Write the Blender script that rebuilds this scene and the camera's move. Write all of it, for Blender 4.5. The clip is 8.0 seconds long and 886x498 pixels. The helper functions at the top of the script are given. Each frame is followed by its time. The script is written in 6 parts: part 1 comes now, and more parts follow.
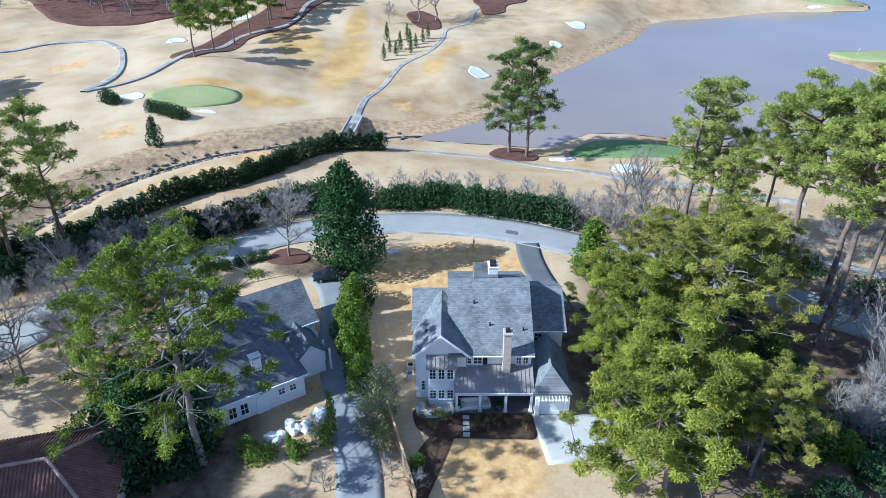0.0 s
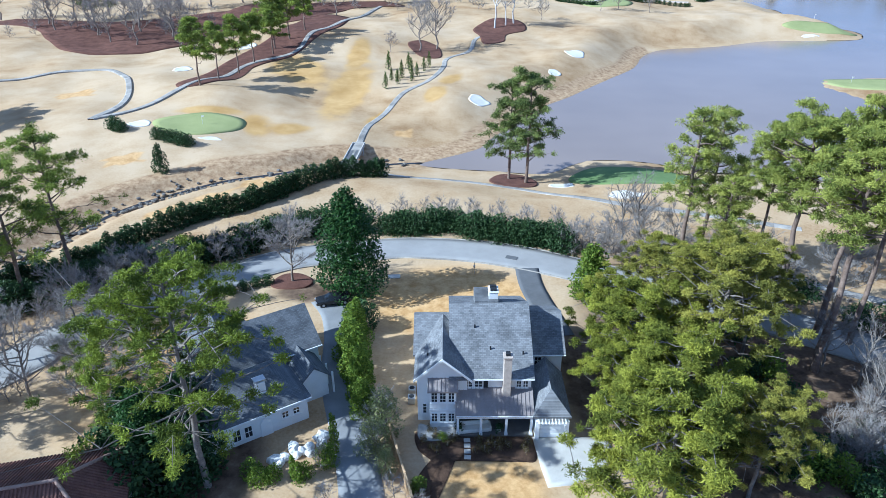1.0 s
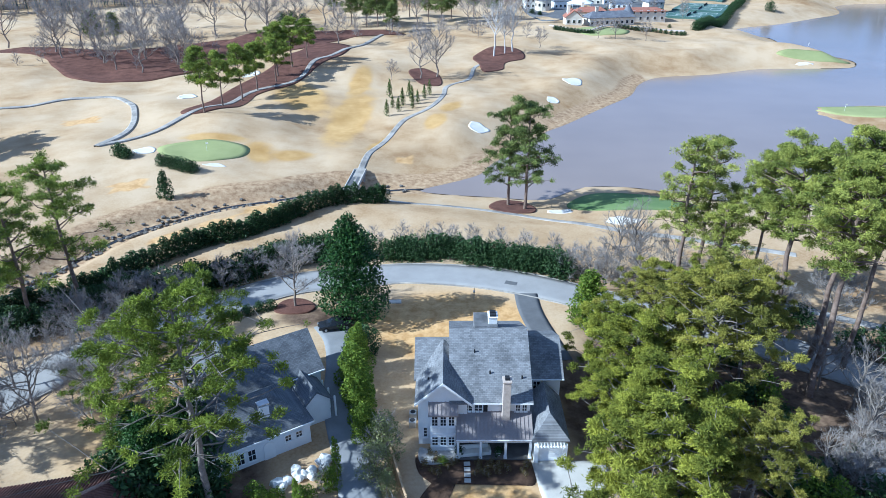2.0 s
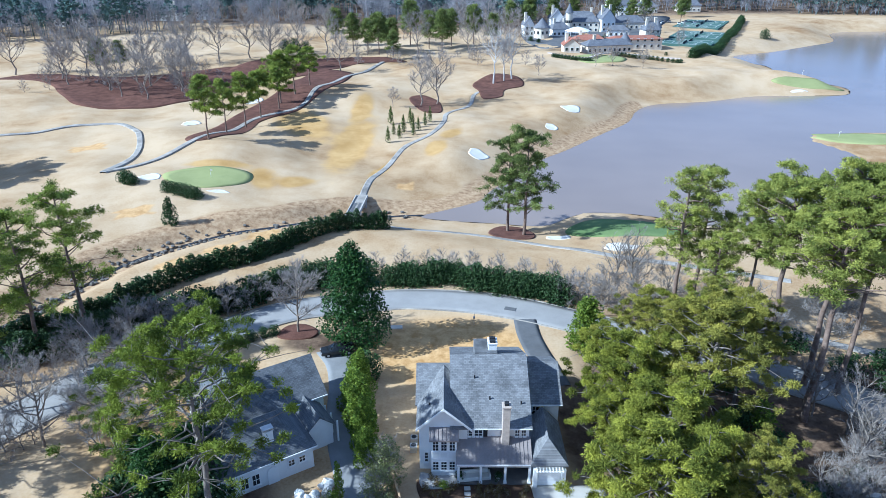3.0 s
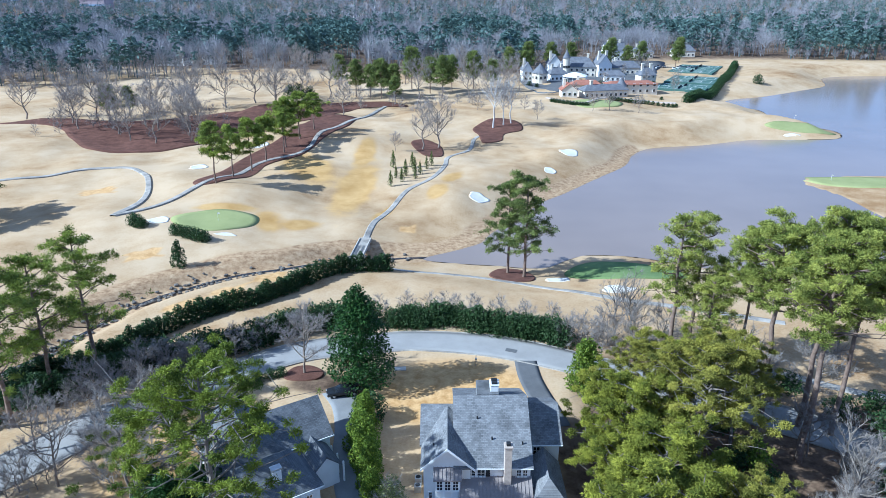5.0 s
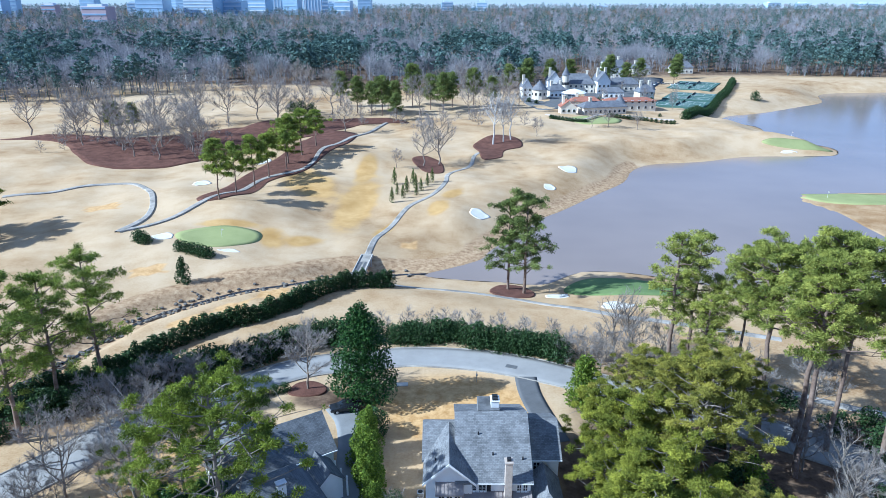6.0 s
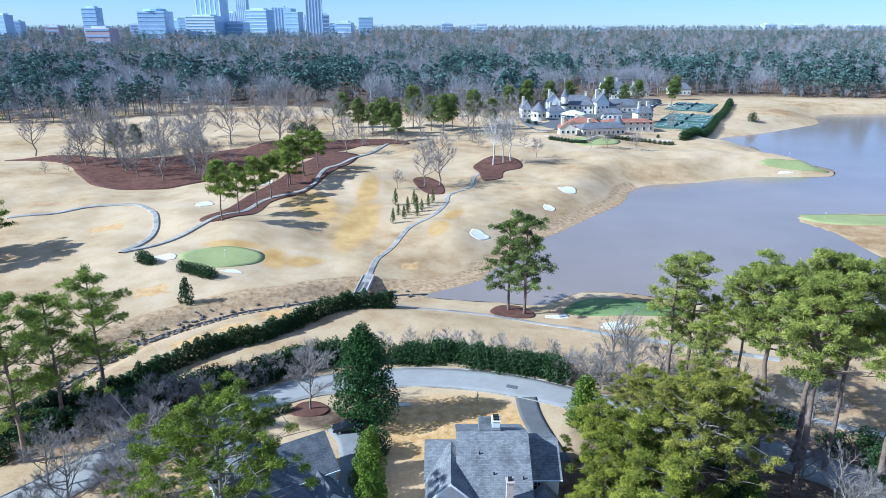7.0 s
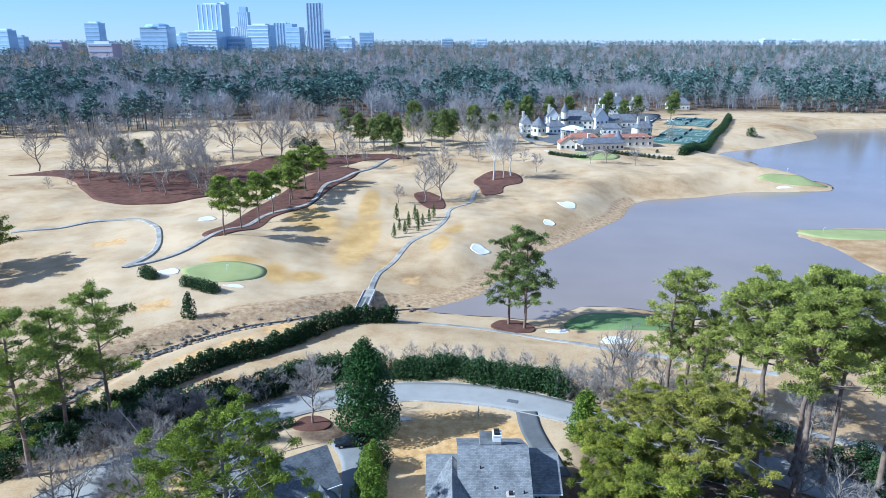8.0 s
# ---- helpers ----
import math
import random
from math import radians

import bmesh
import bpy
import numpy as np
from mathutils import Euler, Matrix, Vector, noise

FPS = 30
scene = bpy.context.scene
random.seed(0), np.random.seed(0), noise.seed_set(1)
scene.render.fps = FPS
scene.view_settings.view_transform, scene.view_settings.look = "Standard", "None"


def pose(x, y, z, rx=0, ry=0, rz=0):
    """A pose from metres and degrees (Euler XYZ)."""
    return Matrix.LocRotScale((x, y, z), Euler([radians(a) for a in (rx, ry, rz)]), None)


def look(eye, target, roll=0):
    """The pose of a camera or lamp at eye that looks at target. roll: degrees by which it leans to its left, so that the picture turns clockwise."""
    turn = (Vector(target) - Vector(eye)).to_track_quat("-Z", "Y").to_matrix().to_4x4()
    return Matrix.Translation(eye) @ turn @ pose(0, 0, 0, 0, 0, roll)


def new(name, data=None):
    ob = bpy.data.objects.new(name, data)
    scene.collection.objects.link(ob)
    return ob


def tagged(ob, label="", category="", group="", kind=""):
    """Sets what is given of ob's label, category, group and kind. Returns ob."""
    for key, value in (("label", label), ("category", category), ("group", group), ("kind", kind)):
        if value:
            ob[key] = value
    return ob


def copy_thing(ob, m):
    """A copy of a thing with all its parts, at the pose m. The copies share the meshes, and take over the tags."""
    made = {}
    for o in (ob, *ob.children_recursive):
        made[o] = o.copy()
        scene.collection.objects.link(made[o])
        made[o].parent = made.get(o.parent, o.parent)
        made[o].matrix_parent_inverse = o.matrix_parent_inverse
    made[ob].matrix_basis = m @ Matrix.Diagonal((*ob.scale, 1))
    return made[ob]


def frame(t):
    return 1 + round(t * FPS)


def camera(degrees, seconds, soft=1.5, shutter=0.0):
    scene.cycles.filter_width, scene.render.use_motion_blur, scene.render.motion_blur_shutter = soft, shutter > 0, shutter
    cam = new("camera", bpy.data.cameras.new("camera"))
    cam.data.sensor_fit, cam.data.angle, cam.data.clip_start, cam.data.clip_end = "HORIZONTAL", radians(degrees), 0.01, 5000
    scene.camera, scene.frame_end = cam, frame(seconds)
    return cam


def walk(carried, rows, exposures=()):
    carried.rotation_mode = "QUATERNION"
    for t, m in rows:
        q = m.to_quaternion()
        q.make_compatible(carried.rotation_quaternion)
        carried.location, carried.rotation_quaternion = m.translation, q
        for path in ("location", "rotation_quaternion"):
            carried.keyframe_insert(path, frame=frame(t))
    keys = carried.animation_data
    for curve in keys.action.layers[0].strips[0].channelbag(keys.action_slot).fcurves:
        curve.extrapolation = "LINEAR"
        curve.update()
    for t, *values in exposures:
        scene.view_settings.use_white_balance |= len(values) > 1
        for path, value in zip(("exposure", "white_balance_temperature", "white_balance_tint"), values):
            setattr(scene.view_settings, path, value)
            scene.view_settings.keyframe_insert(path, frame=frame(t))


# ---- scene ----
cam = camera(66.0, 8.0, soft=0.6)
PATH = [
    (0, (-0.195, -2.908, 49.621), (-0.206, -1.179, 48.616), -0.2),
    (0.5, (-0.241, -3.595, 49.98), (-0.252, -1.847, 49.007), -0.1),
    (1, (-0.288, -4.275, 50.429), (-0.3, -2.511, 49.488), -0.2),
    (1.5, (-0.3, -4.977, 50.881), (-0.312, -3.196, 49.971), -0.2),
    (3, (-0.448, -7.299, 52.9), (-0.459, -5.474, 52.081), -0.1),
    (3.5, (-0.505, -7.985, 53.358), (-0.516, -6.147, 52.571), -0.1),
    (4, (-0.622, -8.628, 53.819), (-0.633, -6.776, 53.063), -0.1),
    (4.5, (-0.74, -9.336, 54.265), (-0.751, -7.475, 53.533), -0.1),
    (6, (-1.112, -11.795, 56.125), (-1.122, -9.913, 55.45), 0.0),
    (6.5, (-1.22, -12.516, 56.558), (-1.231, -10.625, 55.908), -0.0),
    (7, (-1.308, -13.179, 56.964), (-1.318, -11.278, 56.342), 0.0),
    (7.5, (-1.388, -13.783, 57.347), (-1.399, -11.874, 56.75), -0.0),
    (8, (-1.431, -14.334, 57.673), (-1.442, -12.421, 57.089), 0.0),
]
walk(cam, [(t, look(eye, target, roll)) for t, eye, target, roll in PATH], [(0, 0.68, 4800, 1), (8, 0.68, 4800, 1)])

# world and sun
SUN_TO = Vector((0.78, 0.21, -0.585)).normalized()
world = bpy.data.worlds.new("sky")
scene.world = world
world.use_nodes = True
wn = world.node_tree
sky = wn.nodes.new("ShaderNodeTexSky")
sky.sky_type, sky.sun_disc = "NISHITA", False
sky.sun_elevation = math.asin(-SUN_TO.z)
sky.sun_rotation = math.atan2(-SUN_TO.x, -SUN_TO.y)
sky.air_density, sky.dust_density, sky.ozone_density = 0.85, 0.0, 5.0
wn.nodes["Background"].inputs[1].default_value = 0.07
cool = wn.nodes.new("ShaderNodeMix")
cool.data_type, cool.blend_type = "RGBA", "MULTIPLY"
cool.inputs[0].default_value, cool.inputs[7].default_value = 1.0, (0.90, 0.95, 1.16, 1)
wn.links.new(sky.outputs[0], cool.inputs[6])
thin = wn.nodes.new("ShaderNodeMix")  # an even pale blue mixed in, as haze pales the sky
thin.data_type = "RGBA"
thin.inputs[0].default_value, thin.inputs[7].default_value = 0.38, (5.8, 6.8, 8.6, 1)
wn.links.new(cool.outputs[2], thin.inputs[6])
wn.links.new(thin.outputs[2], wn.nodes["Background"].inputs[0])
sun = new("sun", bpy.data.lights.new("sun", "SUN"))
sun.data.energy, sun.data.angle, sun.data.color = 5.0, radians(0.5), (1.0, 0.93, 0.82)
sun.rotation_euler = SUN_TO.to_track_quat("-Z", "Y").to_euler()


# ---------------------------------------------------------------- materials
def material(name, rough=0.8, metal=0.0, spec=0.3):
    m = bpy.data.materials.new(name)
    m.use_nodes = True
    b = m.node_tree.nodes["Principled BSDF"]
    b.inputs["Roughness"].default_value, b.inputs["Metallic"].default_value = rough, metal
    b.inputs["Specular IOR Level"].default_value = spec
    return m, m.node_tree, b


def node(nt, kind, **values):
    n = nt.nodes.new(kind)
    for k, v in values.items():
        n.inputs[k].default_value = v
    return n


def noise_tex(nt, scale, detail=4.0, rough=0.6):
    co = nt.nodes.new("ShaderNodeNewGeometry")
    n = node(nt, "ShaderNodeTexNoise", Scale=scale, Detail=detail, Roughness=rough)
    nt.links.new(co.outputs["Position"], n.inputs["Vector"])
    return n.outputs["Fac"]


def ramp(nt, fac, stops):
    r = nt.nodes.new("ShaderNodeValToRGB")
    el = r.color_ramp.elements
    while len(el) < len(stops):
        el.new(0.5)
    for e, (p, c) in zip(el, stops):
        e.position, e.color = p, (*c, 1)
    nt.links.new(fac, r.inputs[0])
    return r.outputs[0]


def mix(nt, fac, a, b, mode="MIX"):
    n = nt.nodes.new("ShaderNodeMix")
    n.data_type, n.blend_type = "RGBA", mode
    for sock, v in ((n.inputs[0], fac), (n.inputs[6], a), (n.inputs[7], b)):
        if isinstance(v, (int, float)):
            sock.default_value = v
        elif isinstance(v, tuple):
            sock.default_value = (*v, 1)
        else:
            nt.links.new(v, sock)
    return n.outputs[2]


def maths(nt, op, a, b=0.0):
    n = nt.nodes.new("ShaderNodeMath")
    n.operation, n.use_clamp = op, False
    for sock, v in zip(n.inputs, (a, b)):
        if isinstance(v, (int, float)):
            sock.default_value = v
        else:
            nt.links.new(v, sock)
    return n.outputs[0]


def bump(nt, b, fac, strength=0.4, distance=0.05):
    n = node(nt, "ShaderNodeBump", Strength=strength, Distance=distance)
    nt.links.new(fac, n.inputs["Height"])
    nt.links.new(n.outputs[0], b.inputs["Normal"])


def attribute(nt, name):
    a = nt.nodes.new("ShaderNodeAttribute")
    a.attribute_name = name
    return a.outputs["Fac"]


def mottled(name, dark, light, scale=2.0, fine=30.0, rough=0.8, metal=0.0, bumps=0.3, distance=0.03, spec=0.12):
    """Two-scale noise between two colours, with fine relief."""
    m, nt, b = material(name, rough, metal, spec)
    big, small = noise_tex(nt, scale), noise_tex(nt, fine, 3)
    fac = maths(nt, "ADD", maths(nt, "MULTIPLY", big, 0.6), maths(nt, "MULTIPLY", small, 0.4))
    nt.links.new(ramp(nt, fac, [(0.32, dark), (0.68, light)]), b.inputs["Base Color"])
    if bumps:
        bump(nt, b, small, bumps, distance)
    return m


def leafy(name, dark, light, rough=0.55, thin=0.25, attr=""):
    """Leaves: colour varies from leaf to leaf, and some light passes through."""
    m, nt, b = material(name, rough, 0, 0.12)
    g = nt.nodes.new("ShaderNodeNewGeometry")
    fac = maths(nt, "ADD", maths(nt, "MULTIPLY", g.outputs["Random Per Island"], 0.7), maths(nt, "MULTIPLY", noise_tex(nt, 0.45, 3), 0.35))
    if attr:
        fac = maths(nt, "ADD", maths(nt, "MULTIPLY", fac, 0.45), maths(nt, "MULTIPLY", attribute(nt, attr), 0.55))
    col = ramp(nt, fac, [(0.0, dark), (0.5, tuple(0.65 * a + 0.35 * b for a, b in zip(dark, light))), (1.0, light)])
    nt.links.new(col, b.inputs["Base Color"])
    if thin:
        tr = nt.nodes.new("ShaderNodeBsdfTranslucent")
        nt.links.new(col, tr.inputs[0])
        ms = nt.nodes.new("ShaderNodeMixShader")
        ms.inputs[0].default_value = thin
        nt.links.new(b.outputs[0], ms.inputs[1])
        nt.links.new(tr.outputs[0], ms.inputs[2])
        nt.links.new(ms.outputs[0], nt.nodes["Material Output"].inputs[0])
    return m


def ground_material():
    m, nt, b = material("dormant_grass", 0.95, 0, 0.1)
    wide, mid, fine = noise_tex(nt, 0.018, 3), noise_tex(nt, 0.16, 5), noise_tex(nt, 3.0, 4)
    f = maths(nt, "ADD", maths(nt, "MULTIPLY", wide, 0.5), maths(nt, "ADD", maths(nt, "MULTIPLY", mid, 0.3), maths(nt, "MULTIPLY", fine, 0.2)))
    grass = ramp(nt, f, [(0.37, (0.29, 0.175, 0.082)), (0.47, (0.45, 0.315, 0.18)), (0.58, (0.545, 0.41, 0.265))])
    amber = ramp(nt, mid, [(0.3, (0.38, 0.225, 0.075)), (0.7, (0.56, 0.37, 0.16))])
    rough = ramp(nt, noise_tex(nt, 0.8, 6, 0.75), [(0.35, (0.24, 0.15, 0.085)), (0.52, (0.42, 0.285, 0.165)), (0.68, (0.54, 0.40, 0.25))])
    # litter brown, laid over some open ground as painted shade too
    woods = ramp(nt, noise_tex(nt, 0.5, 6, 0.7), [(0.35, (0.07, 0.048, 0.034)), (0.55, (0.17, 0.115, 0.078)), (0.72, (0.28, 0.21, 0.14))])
    lawn = ramp(nt, noise_tex(nt, 0.7, 6, 0.7), [(0.35, (0.42, 0.24, 0.09)), (0.65, (0.66, 0.43, 0.20))])

    def masked(name, warp=0.35):
        a = maths(nt, "ADD", attribute(nt, name), maths(nt, "MULTIPLY", maths(nt, "SUBTRACT", mid, 0.5), warp))
        n = nt.nodes.new("ShaderNodeMapRange")
        n.interpolation_type = "SMOOTHSTEP"
        n.inputs[1].default_value, n.inputs[2].default_value = 0.25, 0.75
        nt.links.new(a, n.inputs[0])
        return n.outputs[0]
    col = mix(nt, masked("lawn"), grass, lawn)
    col = mix(nt, masked("amber", 1.1), col, amber)
    col = mix(nt, masked("rough", 0.5), col, rough)
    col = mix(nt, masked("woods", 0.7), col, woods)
    nt.links.new(col, b.inputs["Base Color"])
    bump(nt, b, noise_tex(nt, 1.5, 6, 0.7), 0.35, 0.12)
    return m


def water_material(name, colour, ripple):
    m, nt, b = material(name, 0.14, 0, 0.5)
    nt.links.new(ramp(nt, noise_tex(nt, 0.02, 3), [(0.3, colour), (0.7, tuple(c * 1.25 for c in colour))]), b.inputs["Base Color"])
    bump(nt, b, noise_tex(nt, ripple, 5), 0.16, 0.12)
    return m


M_GROUND = ground_material()
M_WATER = water_material("lake_water", (0.235, 0.185, 0.155), 1.2)
M_CREEKROCK = mottled("dark_creek_rock", (0.06, 0.055, 0.05), (0.24, 0.22, 0.20), 1.2, 8, 0.9, bumps=0.6)
M_CREEK = water_material("creek_water", (0.02, 0.017, 0.014), 1.0)
M_ASPHALT = mottled("pale_asphalt", (0.27, 0.258, 0.25), (0.37, 0.355, 0.343), 0.25, 20, 0.9)
M_DRIVE = mottled("dark_asphalt", (0.10, 0.10, 0.105), (0.16, 0.16, 0.165), 0.4, 20, 0.9)
M_CONCRETE = mottled("concrete", (0.42, 0.395, 0.36), (0.58, 0.55, 0.50), 0.5, 15, 0.9)
M_PATH = mottled("path_concrete", (0.15, 0.138, 0.128), (0.52, 0.475, 0.42), 0.35, 5, 0.9)
M_SAND = mottled("bunker_sand", (0.58, 0.54, 0.48), (0.74, 0.70, 0.64), 0.4, 8, 0.95)
M_GREEN = mottled("putting_green", (0.25, 0.27, 0.11), (0.35, 0.36, 0.16), 0.15, 6, 0.95)
# deeper green for the lakeside turf, with its shade put into the colour
M_SHADETURF = mottled("shaded_green_turf", (0.11, 0.17, 0.06), (0.21, 0.27, 0.11), 0.15, 6, 0.95)
M_MULCH = mottled("pine_straw", (0.07, 0.034, 0.026), (0.18, 0.09, 0.066), 0.4, 5, 0.98, bumps=0.6, distance=0.1)
M_TEE = mottled("tee_turf", (0.46, 0.33, 0.18), (0.58, 0.43, 0.25), 0.3, 4, 0.95)
M_BARK = mottled("pine_bark", (0.11, 0.07, 0.05), (0.30, 0.23, 0.19), 1.5, 12, 0.95, bumps=0.7)
M_GREYBARK = mottled("grey_bark", (0.16, 0.125, 0.10), (0.36, 0.305, 0.26), 1.5, 12, 0.95, bumps=0.6)
M_PALEBARK = mottled("pale_bark", (0.40, 0.37, 0.35), (0.62, 0.59, 0.56), 1.5, 12, 0.95)
M_TWIG = leafy("bare_twigs", (0.17, 0.15, 0.14), (0.50, 0.46, 0.44), 0.9, 0.0)
M_NEEDLE = leafy("pine_needles", (0.024, 0.048, 0.010), (0.54, 0.54, 0.075), 0.6, 0.28, "tone")
M_MIDNEEDLE = leafy("mid_green_pine_needles", (0.035, 0.07, 0.02), (0.47, 0.53, 0.09), 0.6, 0.28, "tone")
M_OLIVE = leafy("olive_pine_needles", (0.032, 0.05, 0.012), (0.58, 0.53, 0.10), 0.6, 0.28, "tone")
M_NEEDLE2 = leafy("dark_pine_needles", (0.03, 0.055, 0.02), (0.34, 0.39, 0.11), 0.6, 0.28, "tone")
M_YOUNG = leafy("young_evergreen_needles", (0.03, 0.055, 0.02), (0.26, 0.30, 0.09), 0.6, 0.25)
M_MAGNOLIA = leafy("magnolia_leaves", (0.012, 0.04, 0.012), (0.075, 0.14, 0.035), 0.35, 0.1)
M_HEDGE = leafy("hedge_leaves", (0.02, 0.045, 0.018), (0.08, 0.13, 0.045), 0.5, 0.15)
M_BAMBOO = leafy("lime_hedge_leaves", (0.05, 0.10, 0.015), (0.30, 0.37, 0.05), 0.5, 0.3)
M_WHITE = mottled("white_painted_brick", (0.74, 0.74, 0.73), (0.84, 0.84, 0.83), 0.6, 14, 0.6, bumps=0.15)
M_TRIM = mottled("white_trim", (0.80, 0.80, 0.79), (0.86, 0.86, 0.85), 1.0, 10, 0.5, bumps=0.05)


# ---------------------------------------------------------------- mesh helpers
def mesh(name, verts, faces, mat=None, smooth=False):
    me = bpy.data.meshes.new(name)
    me.from_pydata([tuple(v) for v in verts], [], faces)
    if mat:
        me.materials.append(mat)
    if smooth:
        me.shade_smooth()
    return me


def big_mesh(name, verts, tris, mat, smooth=False):
    """A mesh of triangles from numpy arrays."""
    verts, tris = np.asarray(verts, "f4"), np.asarray(tris, "i4")
    me = bpy.data.meshes.new(name)
    me.vertices.add(len(verts))
    me.vertices.foreach_set("co", verts.ravel())
    me.loops.add(tris.size)
    me.loops.foreach_set("vertex_index", tris.ravel())
    me.polygons.add(len(tris))
    me.polygons.foreach_set("loop_start", np.arange(0, tris.size, 3, dtype="i4"))
    me.update(calc_edges=True)
    me.materials.append(mat)
    if smooth:
        me.shade_smooth()
    return me


def thing(name, label, category, m=None, group="", kind=""):
    ob = new(name)
    ob.empty_display_size = 0.3
    if m is not None:
        ob.matrix_basis = m
    return tagged(ob, label, category, group, kind)


def child(name, me, parent, label=""):
    ob = new(name, me)
    ob.parent = parent
    return tagged(ob, label)


def part(name, bm, mat, parent, label=""):
    me = bpy.data.meshes.new(name)
    bm.normal_update()
    bm.to_mesh(me)
    bm.free()
    me.materials.append(mat)
    return child(name, me, parent, label)


def box_bm(x0, x1, y0, y1, z0, z1, bevel=0.0):
    bm = bmesh.new()
    bmesh.ops.create_cube(bm, size=1)
    for v in bm.verts:
        v.co = Vector((x0 + (v.co.x + 0.5) * (x1 - x0), y0 + (v.co.y + 0.5) * (y1 - y0), z0 + (v.co.z + 0.5) * (z1 - z0)))
    if bevel:
        bmesh.ops.bevel(bm, geom=bm.edges[:], offset=bevel, segments=1, affect="EDGES")
    return bm


def spline(points, steps=6, closed=False):
    """Catmull-Rom through the points."""
    p = np.array(points, float)
    n = len(p)
    out = []
    for i in range(n if closed else n - 1):
        if closed:
            a, b, c, d = p[(i - 1) % n], p[i], p[(i + 1) % n], p[(i + 2) % n]
        else:
            a, b, c, d = p[max(i - 1, 0)], p[i], p[i + 1], p[min(i + 2, n - 1)]
        for s in range(steps):
            t = s / steps
            out.append(0.5 * (2 * b + (c - a) * t + (2 * a - 5 * b + 4 * c - d) * t * t + (3 * b - a - 3 * c + d) * t ** 3))
    if not closed:
        out.append(p[-1])
    return np.array(out)


# ---------------------------------------------------------------- terrain
WATER_Z = -5.0
LAKE = spline([(-6.5, 140), (0.7, 137.4), (9.7, 136.0), (21, 134.3), (28.4, 140.0), (34, 142.6), (44.5, 141.2), (57, 135.2), (70, 131),
               (95, 128), (140, 118), (220, 100), (420, 150), (520, 330), (420, 500), (312, 500), (268, 489), (247, 447), (222, 426),
               (187, 400), (162, 387), (150, 366), (163, 352), (158, 320), (165, 308), (172, 297), (171.6, 287), (164, 277.5), (147, 276.5),
               (126, 275.4), (104, 265.6), (82, 260.4), (71, 248.6), (63.5, 231), (50, 213.7), (35.7, 195), (27.7, 186), (21.5, 175),
               (11, 158.4), (7.8, 151), (0.8, 145.3)], 4, True)
ISLAND = spline([(240, 190), (190, 216), (146.5, 216.4), (129.5, 215.7), (121.6, 215), (118.0, 211), (116.4, 204.5), (119.5, 196.6), (121, 186), (121, 172), (130, 155), (180, 140), (250, 150)], 4, True)
CREEK = spline([(-90, 50), (-78, 68), (-71, 84.5), (-68.2, 90.8), (-65.5, 98.5), (-62.2, 107), (-58, 112.6), (-52, 118), (-45.5, 122.6), (-35, 128), (-25.5, 135.5), (-16, 138.5), (-4, 141)], 5)
# places whose height is known: x, y, z
KNOTS = [(0, 55, 0), (9, 87, 0), (-8, 81, 0), (5, 25, -.3), (-21.6, 76.5, 1.2), (-46, 54, 1), (-20, 55, .4), (40, 60, -1), (60, 90, -1.5),
         (30, 100, -1.5), (-20, 142, -2.1), (-10, 159, -1.5), (8, 170, 1.5), (-66, 175, 2.9), (-83, 152, 1.5), (-58, 139, .5), (-58, 125, -.4),
         (16, 128, -3.2), (43, 227, .5), (-90, 166, 1), (-150, 250, 3), (-40, 250, 3.5), (0, 300, 3), (60, 330, 3), (120, 330, 1)]
KNOTS += [(-34, 205, 0.8), (-30, 175, -0.6), (-46, 190, 1.2), (-120, 340, 5), (-60, 100, -1), (100, 120, -3), (-100, 60, 0), (0, 0, -.5), (-10, 108, -1.2), (150, 380, 0)]


# sand bunkers: x, y and half widths
BUNKERS = [(43.2, 231, 3.4, 3.0), (33.6, 213, 2.0, 2.8), (8.2, 179, 2.9, 3.0), (23.5, 126, 2.6, 1.7), (33.6, 115.6, 3.3, 1.8), (-80.9, 204, 2.8, 4), (-71.4, 148.4, 2.6, 1.9), (147, 281.5, 3.6, 1.4), (-53, 141.6, 2.6, 0.7), (-68, 231, 3, 4)]


def to_line(x, y, line, closed):
    """Distance to a line of points, and whether inside it."""
    best, inside = np.full(x.shape, 1e9), np.zeros(x.shape, bool)
    n = len(line)
    for i in range(n if closed else n - 1):
        (ax, ay), (bx, by) = line[i], line[(i + 1) % n]
        dx, dy = bx - ax, by - ay
        t = np.clip(((x - ax) * dx + (y - ay) * dy) / (dx * dx + dy * dy + 1e-9), 0, 1)
        best = np.minimum(best, (x - ax - t * dx) ** 2 + (y - ay - t * dy) ** 2)
        if closed and ay != by:
            inside ^= ((ay > y) != (by > y)) & (x < (bx - ax) * (y - ay) / (by - ay) + ax)
    return np.sqrt(best), inside


def smooth01(a, b, v):
    t = np.clip((v - a) / (b - a), 0, 1)
    return t * t * (3 - 2 * t)


